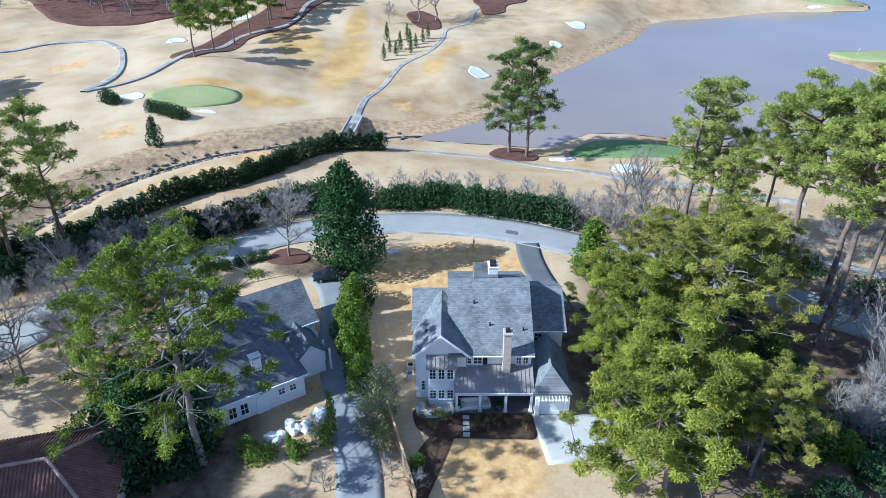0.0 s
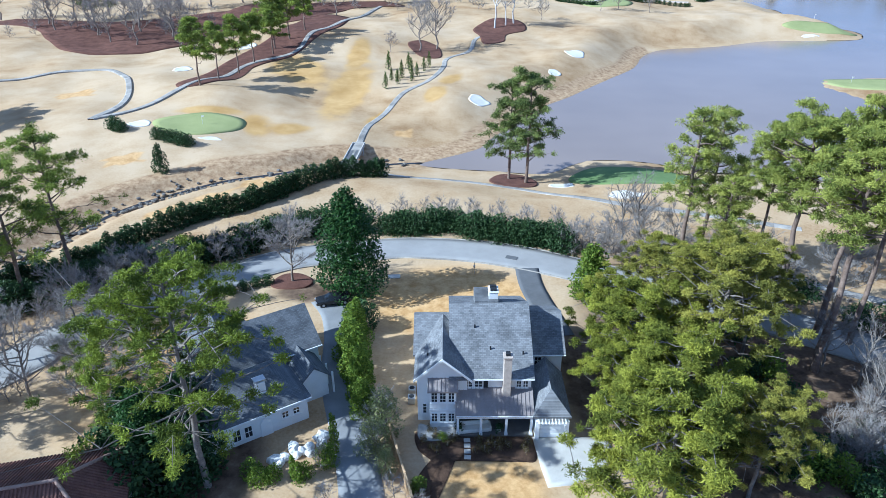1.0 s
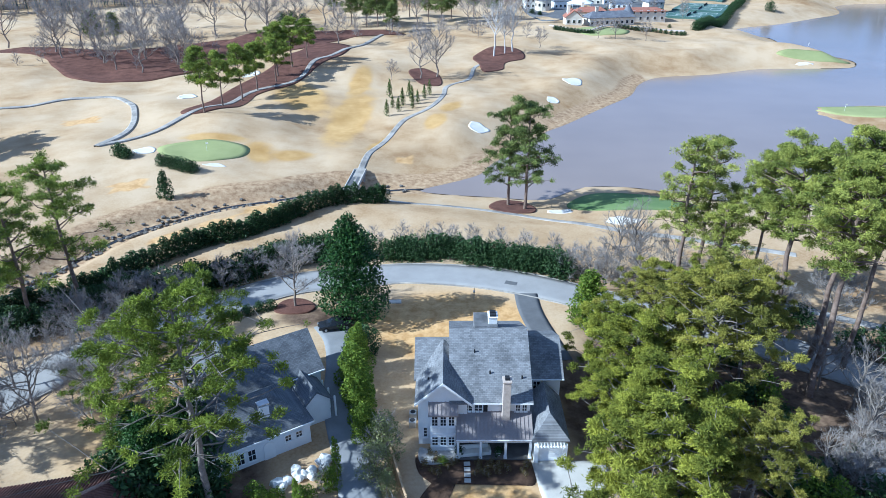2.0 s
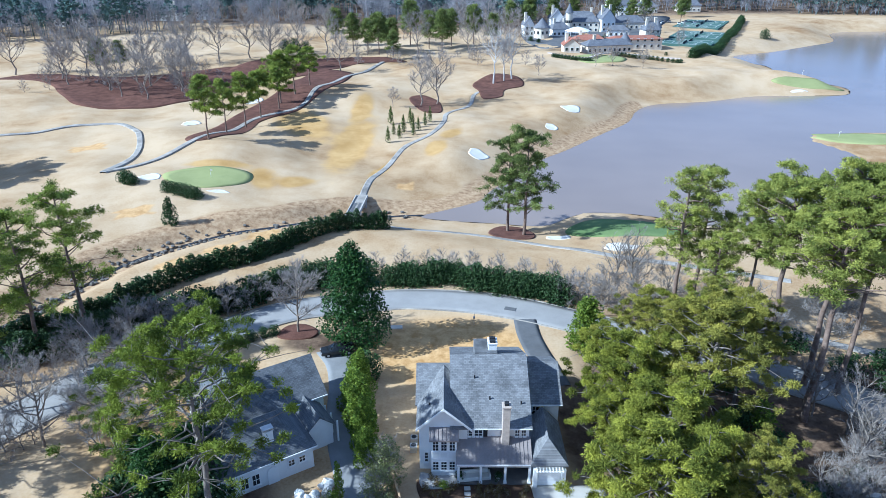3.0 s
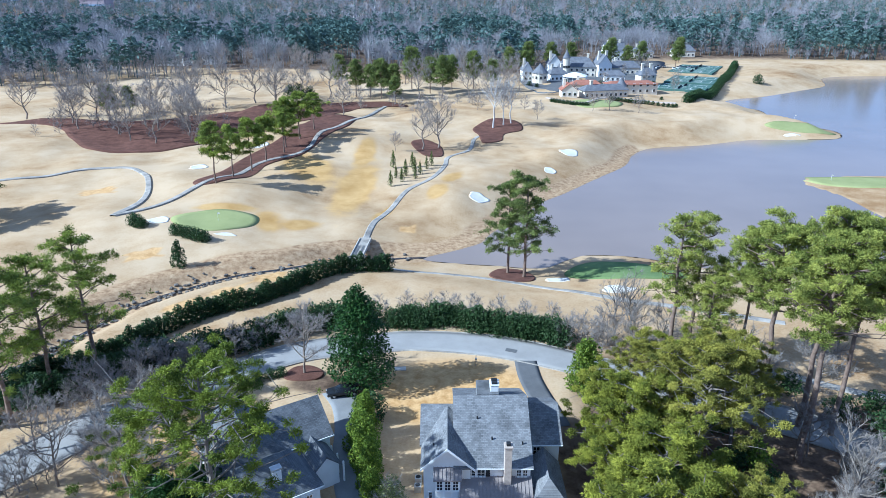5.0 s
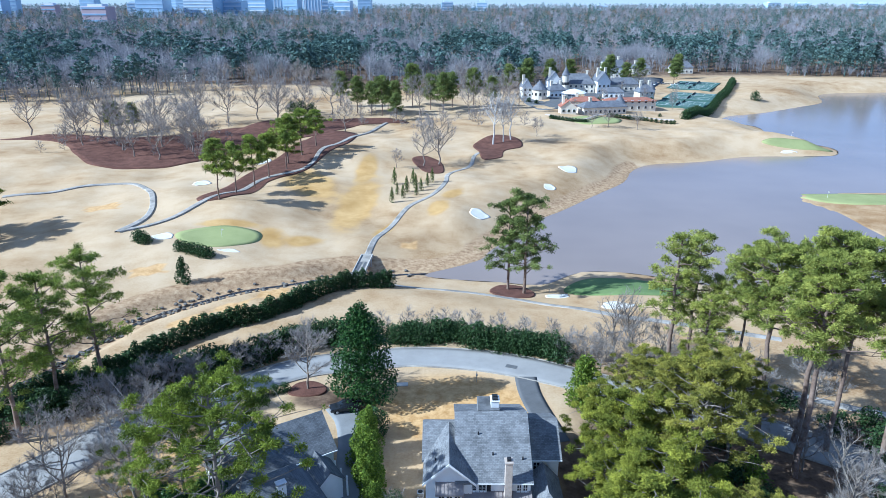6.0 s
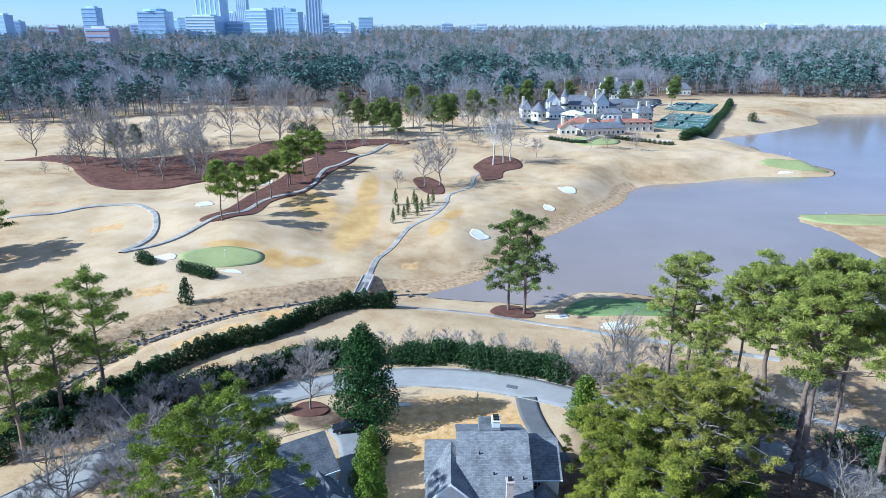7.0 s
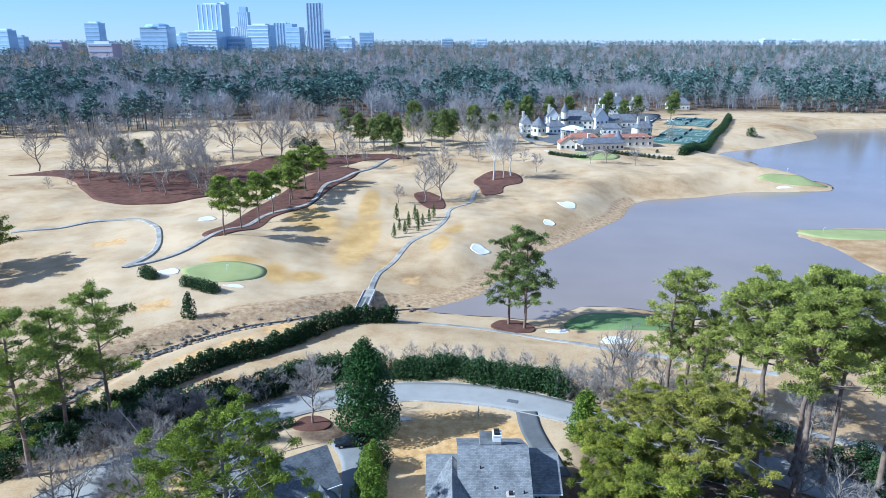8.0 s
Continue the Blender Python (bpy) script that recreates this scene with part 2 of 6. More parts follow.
def heights(x, y):
    x, y = np.asarray(x, float), np.asarray(y, float)
    num, den = np.zeros(x.shape), np.zeros(x.shape)
    for a, b, z in KNOTS:
        w = ((x - a) ** 2 + (y - b) ** 2 + 60) ** -1.5
        num += w * z
        den += w
    z = num / den + 30 * smooth01(380, 5000, y) ** 0.8
    far = smooth01(105, 150, y) * (1 - smooth01(420, 600, y))
    z = z + far * (0.9 * np.sin(x * 0.05 + 1.3 * np.sin(y * 0.031)) * np.sin(y * 0.043 + 0.7) + 0.6 * np.sin(x * 0.13 + y * 0.05) * np.sin(y * 0.11 - x * 0.03) + 0.25 * np.sin(x * 0.31 - y * 0.07) * np.sin(y * 0.19 + x * 0.08))
    dl, il = to_line(x, y, LAKE, True)
    di, ii = to_line(x, y, ISLAND, True)
    wet = il & ~ii
    shore = np.minimum(dl, di)
    land = np.where(ii, np.minimum(-4.0, WATER_Z + 0.12 + di * 0.12), z)
    bank = smooth01(0, 22, shore)
    dry = (WATER_Z + 0.1) * (1 - bank) + land * bank
    z = np.where(wet, WATER_Z - np.minimum(2.0, shore * 0.5), dry)
    dc, _ = to_line(x, y, CREEK, False)
    cut = 1 - smooth01(1.2, 6.0, dc)
    z = z - np.where(wet, 0, cut * np.clip(z + 4.7, 0, 1.8))
    for bx, by, rx, ry in BUNKERS:
        z = z - 0.3 * (1 - smooth01(0.6, 1.3, np.sqrt(((x - bx) / rx) ** 2 + ((y - by) / ry) ** 2)))
    return z


def height(x, y):
    return float(heights(np.array([x]), np.array([y]))[0])


def axis(knots):
    out = []
    for (a, step), (b, _) in zip(knots, knots[1:]):
        out += list(np.linspace(a, b, max(1, int(round((b - a) / step))), endpoint=False))
    return np.array(out + [knots[-1][0]])


def build_ground():
    xs = axis([(-4900, 400), (-1300, 60), (-320, 8), (-150, 1.7), (130, 2.6), (190, 8), (420, 60), (1300, 400), (4900, 400)])
    ys = axis([(-900, 60), (-60, 4), (20, 1.6), (150, 2.0), (300, 3), (470, 12), (800, 60), (1500, 200), (4950, 200)])
    gx, gy = np.meshgrid(xs, ys)
    x, y = gx.ravel(), gy.ravel()
    z = heights(x, y)
    nx, ny = len(xs), len(ys)
    i = (np.arange(ny - 1)[:, None] * nx + np.arange(nx - 1)[None]).ravel()
    tris = np.concatenate([np.stack([i, i + 1, i + nx + 1], 1), np.stack([i, i + nx + 1, i + nx], 1)])
    me = big_mesh("ground", np.stack([x, y, z], 1), tris, M_GROUND, True)

    def blob(cx, cy, rx, ry, turn=0):
        c, s = math.cos(radians(turn)), math.sin(radians(turn))
        u, v = (x - cx) * c + (y - cy) * s, -(x - cx) * s + (y - cy) * c
        return 1 - smooth01(0.25, 1.5, np.sqrt((u / rx) ** 2 + (v / ry) ** 2))
    dl, _ = to_line(x, y, LAKE, True)
    dc, _ = to_line(x, y, CREEK, False)
    north = ((y - 141) > (x + 4) * 0.55)
    above = y > np.interp(x, CREEK[:, 0], CREEK[:, 1])
    rough = np.maximum((1 - smooth01(np.where(above, 7.0, 2.0), np.where(above, 10.0, 4.0), dc)) * (x < 0), np.where(north, 1 - smooth01(4, 9, dl), 0) * (y < 262) * (x < 75))
    amber = 0 * x
    for b in ((-46, 153, 4, 8, 20), (-38, 152, 6, 4, 20), (-28, 187, 6.5, 30, -3), (-29, 222, 4, 20, 0), (-46, 205, 9, 24, 25), (-3.5, 181, 3.5, 8, -10), (0.8, 195, 3, 8, -20), (-58, 159, 9, 3, 5), (15, 250, 7, 3, 0), (-18, 165, 2, 8, -20)):
        amber = np.maximum(amber, blob(*b))
    # woodland floor; the last two blobs also darken ground for shade
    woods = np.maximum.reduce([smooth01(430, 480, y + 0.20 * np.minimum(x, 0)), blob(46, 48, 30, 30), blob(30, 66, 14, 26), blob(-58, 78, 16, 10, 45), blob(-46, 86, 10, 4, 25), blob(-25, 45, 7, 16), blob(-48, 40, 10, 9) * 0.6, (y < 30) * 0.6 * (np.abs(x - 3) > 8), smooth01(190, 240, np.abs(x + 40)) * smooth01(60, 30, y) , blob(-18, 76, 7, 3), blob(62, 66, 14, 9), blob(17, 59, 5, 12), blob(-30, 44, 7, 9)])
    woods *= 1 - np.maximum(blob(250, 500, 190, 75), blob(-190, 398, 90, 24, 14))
    lawn = np.maximum.reduce([blob(4, 42, 6, 6), blob(1, 75, 14, 11), blob(-34, 60, 14, 18) * 0.7])
    for cx, cy, rx, ry, turn in ((-10.6, 155.4, 2.6, 2.6, 10), (-67.8, 129.4, 4, 2.6, 30), (-43.4, 111.2, 4, 2.4, 40), (-37, 118.3, 4, 2.4, 30), (-50.5, 105.4, 4, 2.4, 45), (-100, 176, 5, 4, 20)):
        c, q = math.cos(radians(turn)), math.sin(radians(turn))
        lawn = np.maximum(lawn, 0.62 * (np.maximum(np.abs((x - cx) * c + (y - cy) * q) / rx, np.abs((y - cy) * c - (x - cx) * q) / ry) < 1))
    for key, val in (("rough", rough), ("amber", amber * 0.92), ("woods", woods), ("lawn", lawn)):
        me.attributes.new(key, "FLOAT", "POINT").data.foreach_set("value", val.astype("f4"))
    return tagged(new("ground", me), "rolling tan dormant grass ground with woodland floor", "ground", kind="structure")


def drape(name, outline, mat, label, category, lift=0.06, dish=0.0, rings=6, kind="structure", steps=6, crown=0.0):
    """A patch that follows the ground within a smooth closed outline."""
    edge = spline(outline, steps, True)
    c = edge.mean(0)
    n = len(edge)
    pts, frac = [c], [0.0]
    for r in range(1, rings + 1):
        pts += list(c + (edge - c) * (r / rings))
        frac += [r / rings] * n
    pts, frac = np.array(pts), np.array(frac)
    z = heights(pts[:, 0], pts[:, 1]) + lift + crown * (1 - frac ** 2)
    if dish:
        z += np.where(frac < 0.999, 0.12 - dish * (1 - frac) * 0.5, 0.0)
    tris = [(0, 1 + i, 1 + (i + 1) % n) for i in range(n)]
    for r in range(rings - 1):
        a, b = 1 + r * n, 1 + (r + 1) * n
        for i in range(n):
            j = (i + 1) % n
            tris += [(a + i, b + i, b + j), (a + i, b + j, a + j)]
    # skirt into the ground
    a, b = 1 + (rings - 1) * n, len(pts)
    verts = np.concatenate([np.column_stack([pts, z]), np.column_stack([pts[a:], z[a:] - 0.5])])
    for i in range(n):
        j = (i + 1) % n
        tris += [(a + i, b + i, b + j), (a + i, b + j, a + j)]
    return tagged(new(name, big_mesh(name, verts, tris, mat, False)), label, category, kind=kind)


def ribbon(name, line, width, mat, label, category, lift=0.07, steps=8, kind="structure", level=None):
    """A strip of paving along a smooth line."""
    p = spline(line, steps)
    d = np.gradient(p, axis=0)
    d /= np.linalg.norm(d, axis=1)[:, None] + 1e-9
    side = np.column_stack([-d[:, 1], d[:, 0]])
    across = np.linspace(-0.5, 0.5, 7)
    rows = [p + side * width * a for a in across]
    zs = [heights(r[:, 0], r[:, 1]) + lift if level is None else np.full(len(p), level) for r in rows]
    rows = [rows[0]] + rows + [rows[-1]]
    zs = [zs[0] - 0.4] + zs + [zs[-1] - 0.4]
    n = len(p)
    verts = np.concatenate([np.column_stack([r, z]) for r, z in zip(rows, zs)])
    tris = []
    for a in range(len(rows) - 1):
        for i in range(n - 1):
            q = a * n + i
            tris += [(q, q + 1, q + n + 1), (q, q + n + 1, q + n)]
    return tagged(new(name, big_mesh(name, verts, [t[::-1] for t in tris], mat)), label, category, kind=kind)


build_ground()


def build_lake():
    edge = spline(LAKE[::4], 4, True)
    bm = bmesh.new()
    vs = [bm.verts.new((x, y, WATER_Z)) for x, y in edge]
    f = bm.faces.new(vs)
    bmesh.ops.triangulate(bm, faces=[f])
    me = bpy.data.meshes.new("lake_water")
    bm.to_mesh(me)
    bm.free()
    for p in me.polygons:
        if p.normal.z < 0:
            p.flip()
    me.materials.append(M_WATER)
    return tagged(new("water_lake", me), "still brown-grey lake water reflecting blue sky", "water", kind="structure")


build_lake()
ribbon("water_creek", [tuple(p) for p in CREEK[::5]], 0.9, M_CREEK, "narrow dark creek between grassy banks", "water", lift=0.05)

# ---------------------------------------------------------------- roads, paths, turf
ribbon("road", [(-75, 36), (-60, 49), (-50.5, 61), (-45.5, 69), (-38, 75.5), (-30.5, 81.5), (-22.5, 86.5), (-9.8, 90.5), (-3.4, 90.8), (4.5, 89.6), (11, 87.6), (17.5, 85), (27, 81), (38, 75), (51.5, 66), (62, 58), (80, 48)], 7.0, M_ASPHALT, "curving pale grey asphalt residential street", "road", 0.08)
STREET = spline([(-75, 36), (-60, 49), (-50.5, 61), (-45.5, 69), (-38, 75.5), (-30.5, 81.5), (-22.5, 86.5), (-9.8, 90.5), (-3.4, 90.8), (4.5, 89.6), (11, 87.6), (17.5, 85), (27, 81), (38, 75), (51.5, 66), (62, 58), (80, 48)], 4)
lane = np.gradient(STREET, axis=0)
lane /= np.linalg.norm(lane, axis=1)[:, None]
lane = np.column_stack([-lane[:, 1], lane[:, 0]])
for side in (-3.62, 3.62):
    ribbon("kerb", [tuple(p) for p in STREET + lane * side], 0.2, M_PATH, "raised grey concrete street kerb", "kerb", 0.18, 2)
ribbon("driveway", [(11.6, 84.2), (11.7, 80), (12.3, 76), (13.4, 71), (14.2, 67)], 3.5, M_DRIVE, "dark asphalt driveway leading to the house", "driveway", 0.10)
ribbon("golf_path", [(-20.6, 146.6), (-19.2, 158.9), (-15.9, 169.9), (-12.0, 182.5), (-5.7, 193.4), (-1.5, 208.0), (-0.2, 218.6), (7.4, 235.3), (9.9, 248.7), (15, 257)], 1.5, M_PATH, "weathered concrete golf cart path", "path", 0.1)
ribbon("golf_path", [(-84, 151.5), (-73.8, 165.8), (-66.2, 190.8), (-63, 207.5), (-55.1, 216.7), (-49.7, 227.9), (-47.4, 249.5), (-37.2, 290.2), (-30, 318)], 1.6, M_PATH, "weathered concrete golf cart path", "path", 0.34)
ribbon("golf_path", [(-84, 151), (-82.7, 165.3), (-86.3, 178.6), (-93.1, 192.2), (-102.2, 201.3), (-113.4, 200.7), (-124.9, 192.7), (-136, 188)], 1.6, M_PATH, "weathered concrete golf cart path", "path", 0.34)
ribbon("golf_path", [(-22, 129), (-12.8, 129.0), (-1.8, 127.3), (6.6, 125.4), (14.7, 122.6), (23.0, 116.2), (32.8, 110.1), (41.6, 107.0), (60, 100)], 1.6, M_PATH, "weathered concrete golf cart path", "path", 0.1)
ribbon("golf_path", [(36, 86), (44.7, 83.3), (52.1, 82.0), (58.3, 78.4), (66, 75), (85, 70)], 1.8, M_PATH, "pale sandy footpath", "path", 0.1)
drape("green_turf", [(-69, 149.7), (-66, 154.5), (-59, 157.3), (-50, 155.8), (-48, 151), (-50.5, 146.5), (-57, 142.9), (-64.7, 144.8)], M_GREEN, "closely mown pale green putting green", "green", 0.1)
drape("green_turf", [(118, 213), (128, 214.5), (140, 214.5), (160, 210), (150, 200), (134, 199), (122, 204)], M_GREEN, "closely mown pale green putting green", "green", 0.12)
drape("green_turf", [(138, 288.5), (144, 291), (153, 291), (162, 289.5), (168.5, 286.5), (165, 283.6), (155, 283.2), (144, 285.2)], M_GREEN, "closely mown pale green putting green", "green", 0.2)
drape("green_turf", [(25.5, 128), (28, 134), (34, 137), (44, 135), (51, 130), (53, 124), (45, 121), (34, 122)], M_SHADETURF, "closely mown green turf beside the lake", "green", 0.12)
drape("green_turf", [(58, 325), (70, 332), (84, 328), (80, 316), (64, 314)], M_GREEN, "green turf lawn before the clubhouse", "green", 0.3)
for cx, cy, rx, ry in BUNKERS:
    drape("bunker_sand", [(cx + rx * (1 + 0.18 * math.sin(3 * a + cx)) * math.cos(a), cy + ry * (1 + 0.18 * math.cos(2 * a + cy)) * math.sin(a)) for a in np.linspace(0, 2 * math.pi, 10)[:-1]], M_SAND, "white sand golf bunker", "bunker", 0.14)
for outline in ([(-190, 274), (-160, 265), (-142, 243), (-126, 227), (-108, 226), (-94, 234), (-84, 248), (-73, 262), (-64, 284), (-74, 300), (-96, 296), (-116, 282), (-136, 276), (-162, 282)],
                [(-73.3, 178), (-66, 177), (-61.5, 190), (-60.5, 205), (-51, 219), (-45.5, 240), (-40, 270), (-41, 290), (-56, 292), (-60, 262), (-63, 235), (-69, 215), (-71, 199)],
                [(-90, 268), (-60, 280), (-44, 310), (-20, 322), (-30, 332), (-62, 322), (-92, 300)],
                [(-14, 243), (-9, 248), (-3.5, 240), (-2, 228), (-3, 220), (-8, 221.5), (-12, 231)],
                [(10, 268), (18, 280), (28, 279), (30, 266), (22, 258), (20, 248), (13, 243), (11.5, 256)],
                [(8.5, 128), (11, 133), (16, 132.5), (18.5, 128), (17, 124.5), (11.5, 124.6)],
                [(-25, 77.5), (-24, 80.3), (-21.5, 80.8), (-19.3, 79), (-20, 77), (-23, 76.5)]):
    drape("mulch_bed", outline, M_MULCH, "bed of red-brown pine straw mulch", "mulch bed", 0.2, rings=14)


# ---------------------------------------------------------------- trees
def tube(path, radii, sides, verts, tris):
    base = len(verts)
    p = np.array(path, float)
    d = np.gradient(p, axis=0)
    d /= np.linalg.norm(d, axis=1)[:, None] + 1e-9
    for i in range(len(p)):
        a = np.cross(d[i], (0.31, 0.95, 0.05))
        a /= np.linalg.norm(a) + 1e-9
        b = np.cross(d[i], a)
        for k in range(sides):
            t = 2 * math.pi * k / sides
            verts.append(p[i] + radii[i] * (a * math.cos(t) + b * math.sin(t)))
    for i in range(len(p) - 1):
        for k in range(sides):
            q, r = base + i * sides + k, base + i * sides + (k + 1) % sides
            tris.extend([(q, r, r + sides), (q, r + sides, q + sides)])


def bend(rng, a, b, steps, wobble):
    t = np.linspace(0, 1, steps + 1)[:, None]
    p = a + (b - a) * t
    p[1:-1] += rng.normal(0, wobble, (steps - 1, 3))
    return p


def slivers(rng, at, count, length, width, up=0.2, spread=1.0):
    """Narrow triangles that fan out of each place: needles or twigs."""
    n = len(at) * count
    c = np.repeat(at, count, axis=0)
    d = rng.normal(0, 1, (n, 3))
    d[:, 2] = d[:, 2] * spread + up
    d /= np.linalg.norm(d, axis=1)[:, None]
    s = np.cross(d, rng.normal(0, 1, (n, 3)))
    s /= np.linalg.norm(s, axis=1)[:, None] + 1e-9
    ln = length * rng.uniform(0.6, 1.25, (n, 1))
    v = np.stack([c - s * width * 0.3 , c + d * ln * 0.62 + s * width, c + d * ln - s * width * 0.4], 1).reshape(-1, 3)
    return v, np.arange(3 * n).reshape(-1, 3)


def tufts_on(rng, centres, sizes, pick, needles, size, width):
    """Needles that lie over the top and sides of rounded flat clumps, and a tone for each clump."""
    n = len(pick)
    out = rng.normal(0, 1, (n, 3))
    out /= np.linalg.norm(out, axis=1)[:, None]
    out[:, 2] = np.where(rng.uniform(0, 1, n) < 0.8, np.abs(out[:, 2]), out[:, 2])
    at = centres[pick] + out * sizes[pick, None] * (1.1, 1.1, 0.42) * rng.uniform(0.45, 1.2, (n, 1))
    nor = np.repeat(out * (0.8, 0.8, 1.0) + (0, 0, 0.25), needles, axis=0) + rng.normal(0, 0.42, (n * needles, 3))
    nor /= np.linalg.norm(nor, axis=1)[:, None]
    d = np.cross(nor, rng.normal(0, 1, nor.shape))
    d /= np.linalg.norm(d, axis=1)[:, None] + 1e-9
    side = np.cross(nor, d)
    c = np.repeat(at, needles, axis=0) + rng.normal(0, size * 0.35, nor.shape)
    ln = size * rng.uniform(0.6, 1.25, (len(c), 1))
    v = np.stack([c - side * width, c + d * ln * 0.6 + side * width * 1.4, c + d * ln + nor * ln * 0.25 - side * width * 0.4], 1).reshape(-1, 3)
    tone = rng.uniform(0, 1, len(centres)) ** 0.8
    return v, np.arange(len(v)).reshape(-1, 3), np.repeat(tone[pick], needles * 3)


def leaves(rng, at, size, flat=0.4):
    n = len(at)
    nor = rng.normal(0, 1, (n, 3))
    nor[:, 2] = np.abs(nor[:, 2]) + flat
    nor /= np.linalg.norm(nor, axis=1)[:, None]
    a = np.cross(nor, rng.normal(0, 1, (n, 3)))
    a /= np.linalg.norm(a, axis=1)[:, None] + 1e-9
    b = np.cross(nor, a)
    s = size * rng.uniform(0.6, 1.3, (n, 1))
    v = np.stack([at - a * s, at - b * s * 0.5, at + a * s, at + b * s * 0.5], 1).reshape(-1, 3)
    i = np.arange(n)[:, None] * 4
    return v, np.concatenate([i + [[0, 1, 2]], i + [[0, 2, 3]]])


def finish_tree(name, label, trunk, crown, mt, mc, group="", category="tree"):
    ob = thing(name, label, category, group=group)
    child("trunk", big_mesh("trunk", *trunk, mt, True), ob)
    child("crown", big_mesh("crown", *crown, mc), ob)
    return ob


def pine(seed, h, spread, bare, label, tufts=1500, needles=7, size=0.55, mat=None, lean=0.0, girth=0.016, cloud=1.0, wood=None, dense=1.0):
    """A pine: long bare trunk, crooked limbs, flat clouds of needle tufts at their ends."""
    rng = np.random.default_rng(seed)
    v, f = [], []
    top = np.array([lean * h, 0.3 * lean * h, h * 0.96])
    spine = bend(rng, np.zeros(3) - (0, 0, 0.3), top, 8, h * 0.005)
    tube(spine, np.linspace(h * girth, h * 0.004, 9), 7, v, f)
    centres, sizes = [], []
    limbs = int((10 + h * 0.9) * dense)
    for i in range(limbs):
        t = bare + (1 - bare) * (i + rng.uniform(0, 1)) / limbs
        k = min(int(t * 8), 7)
        a = spine[k] + (spine[k + 1] - spine[k]) * (t * 8 - k)
        ang = i * 2.4 + rng.uniform(-0.5, 0.5)
        u = (t - bare) / (1 - bare)
        reach = spread * (0.55 + 0.6 * math.sin(math.pi * (0.22 + 0.72 * u))) * rng.uniform(0.55, 1.1) * (1.05 - 0.5 * u)
        b = a + np.array([math.cos(ang) * reach, math.sin(ang) * reach, reach * rng.uniform(0.1, 0.5) + 0.4])
        p = bend(rng, a, b, 4, reach * 0.06)
        tube(p, np.linspace(h * 0.0045 + 0.02, 0.025, 5), 4, v, f)
        for s in range(rng.integers(4, 8)):
            q = p[rng.integers(2, 5)]
            e = q + rng.normal(0, 1, 3) * (reach * 0.27, reach * 0.27, reach * 0.09) + (0, 0, 0.3)
            tube([q, (q + e) / 2 + (0, 0, 0.1), e], [0.05, 0.035, 0.015], 3, v, f)
            centres.append(e)
            sizes.append(rng.uniform(0.45, 1.0) * cloud)
        centres.append(b)
        sizes.append(0.9 * cloud)
    centres.append(top + (0, 0, 0.2))
    sizes.append(0.9 * cloud)
    centres, sizes = np.array(centres), np.array(sizes)
    pick = rng.choice(len(centres), tufts, p=sizes ** 2 / (sizes ** 2).sum())
    nv, nt, tone = tufts_on(rng, centres, sizes, pick, needles, size, size * 0.10)
    ob = finish_tree("pine_tree", label, (np.array(v), f), (nv, nt), wood or M_BARK, mat or M_NEEDLE)
    next(o for o in ob.children if o.name.startswith("crown")).data.attributes.new("tone", "FLOAT", "POINT").data.foreach_set("value", tone.astype("f4"))
    return ob


def along(rng, at, way, count, length, width, stray):
    """Fine twigs that grow on from each place along its own direction."""
    c, d = np.repeat(at, count, axis=0), np.repeat(way, count, axis=0)
    d = d + rng.normal(0, stray, d.shape) + (0, 0, 0.15)
    d /= np.linalg.norm(d, axis=1)[:, None]
    side = np.cross(d, rng.normal(0, 1, d.shape))
    side /= np.linalg.norm(side, axis=1)[:, None] + 1e-9
    ln = length * rng.uniform(0.5, 1.3, (len(c), 1))
    v = np.stack([c - side * width * 0.5, c + side * width * 0.5, c + d * ln], 1).reshape(-1, 3)
    return v, np.arange(len(v)).reshape(-1, 3)


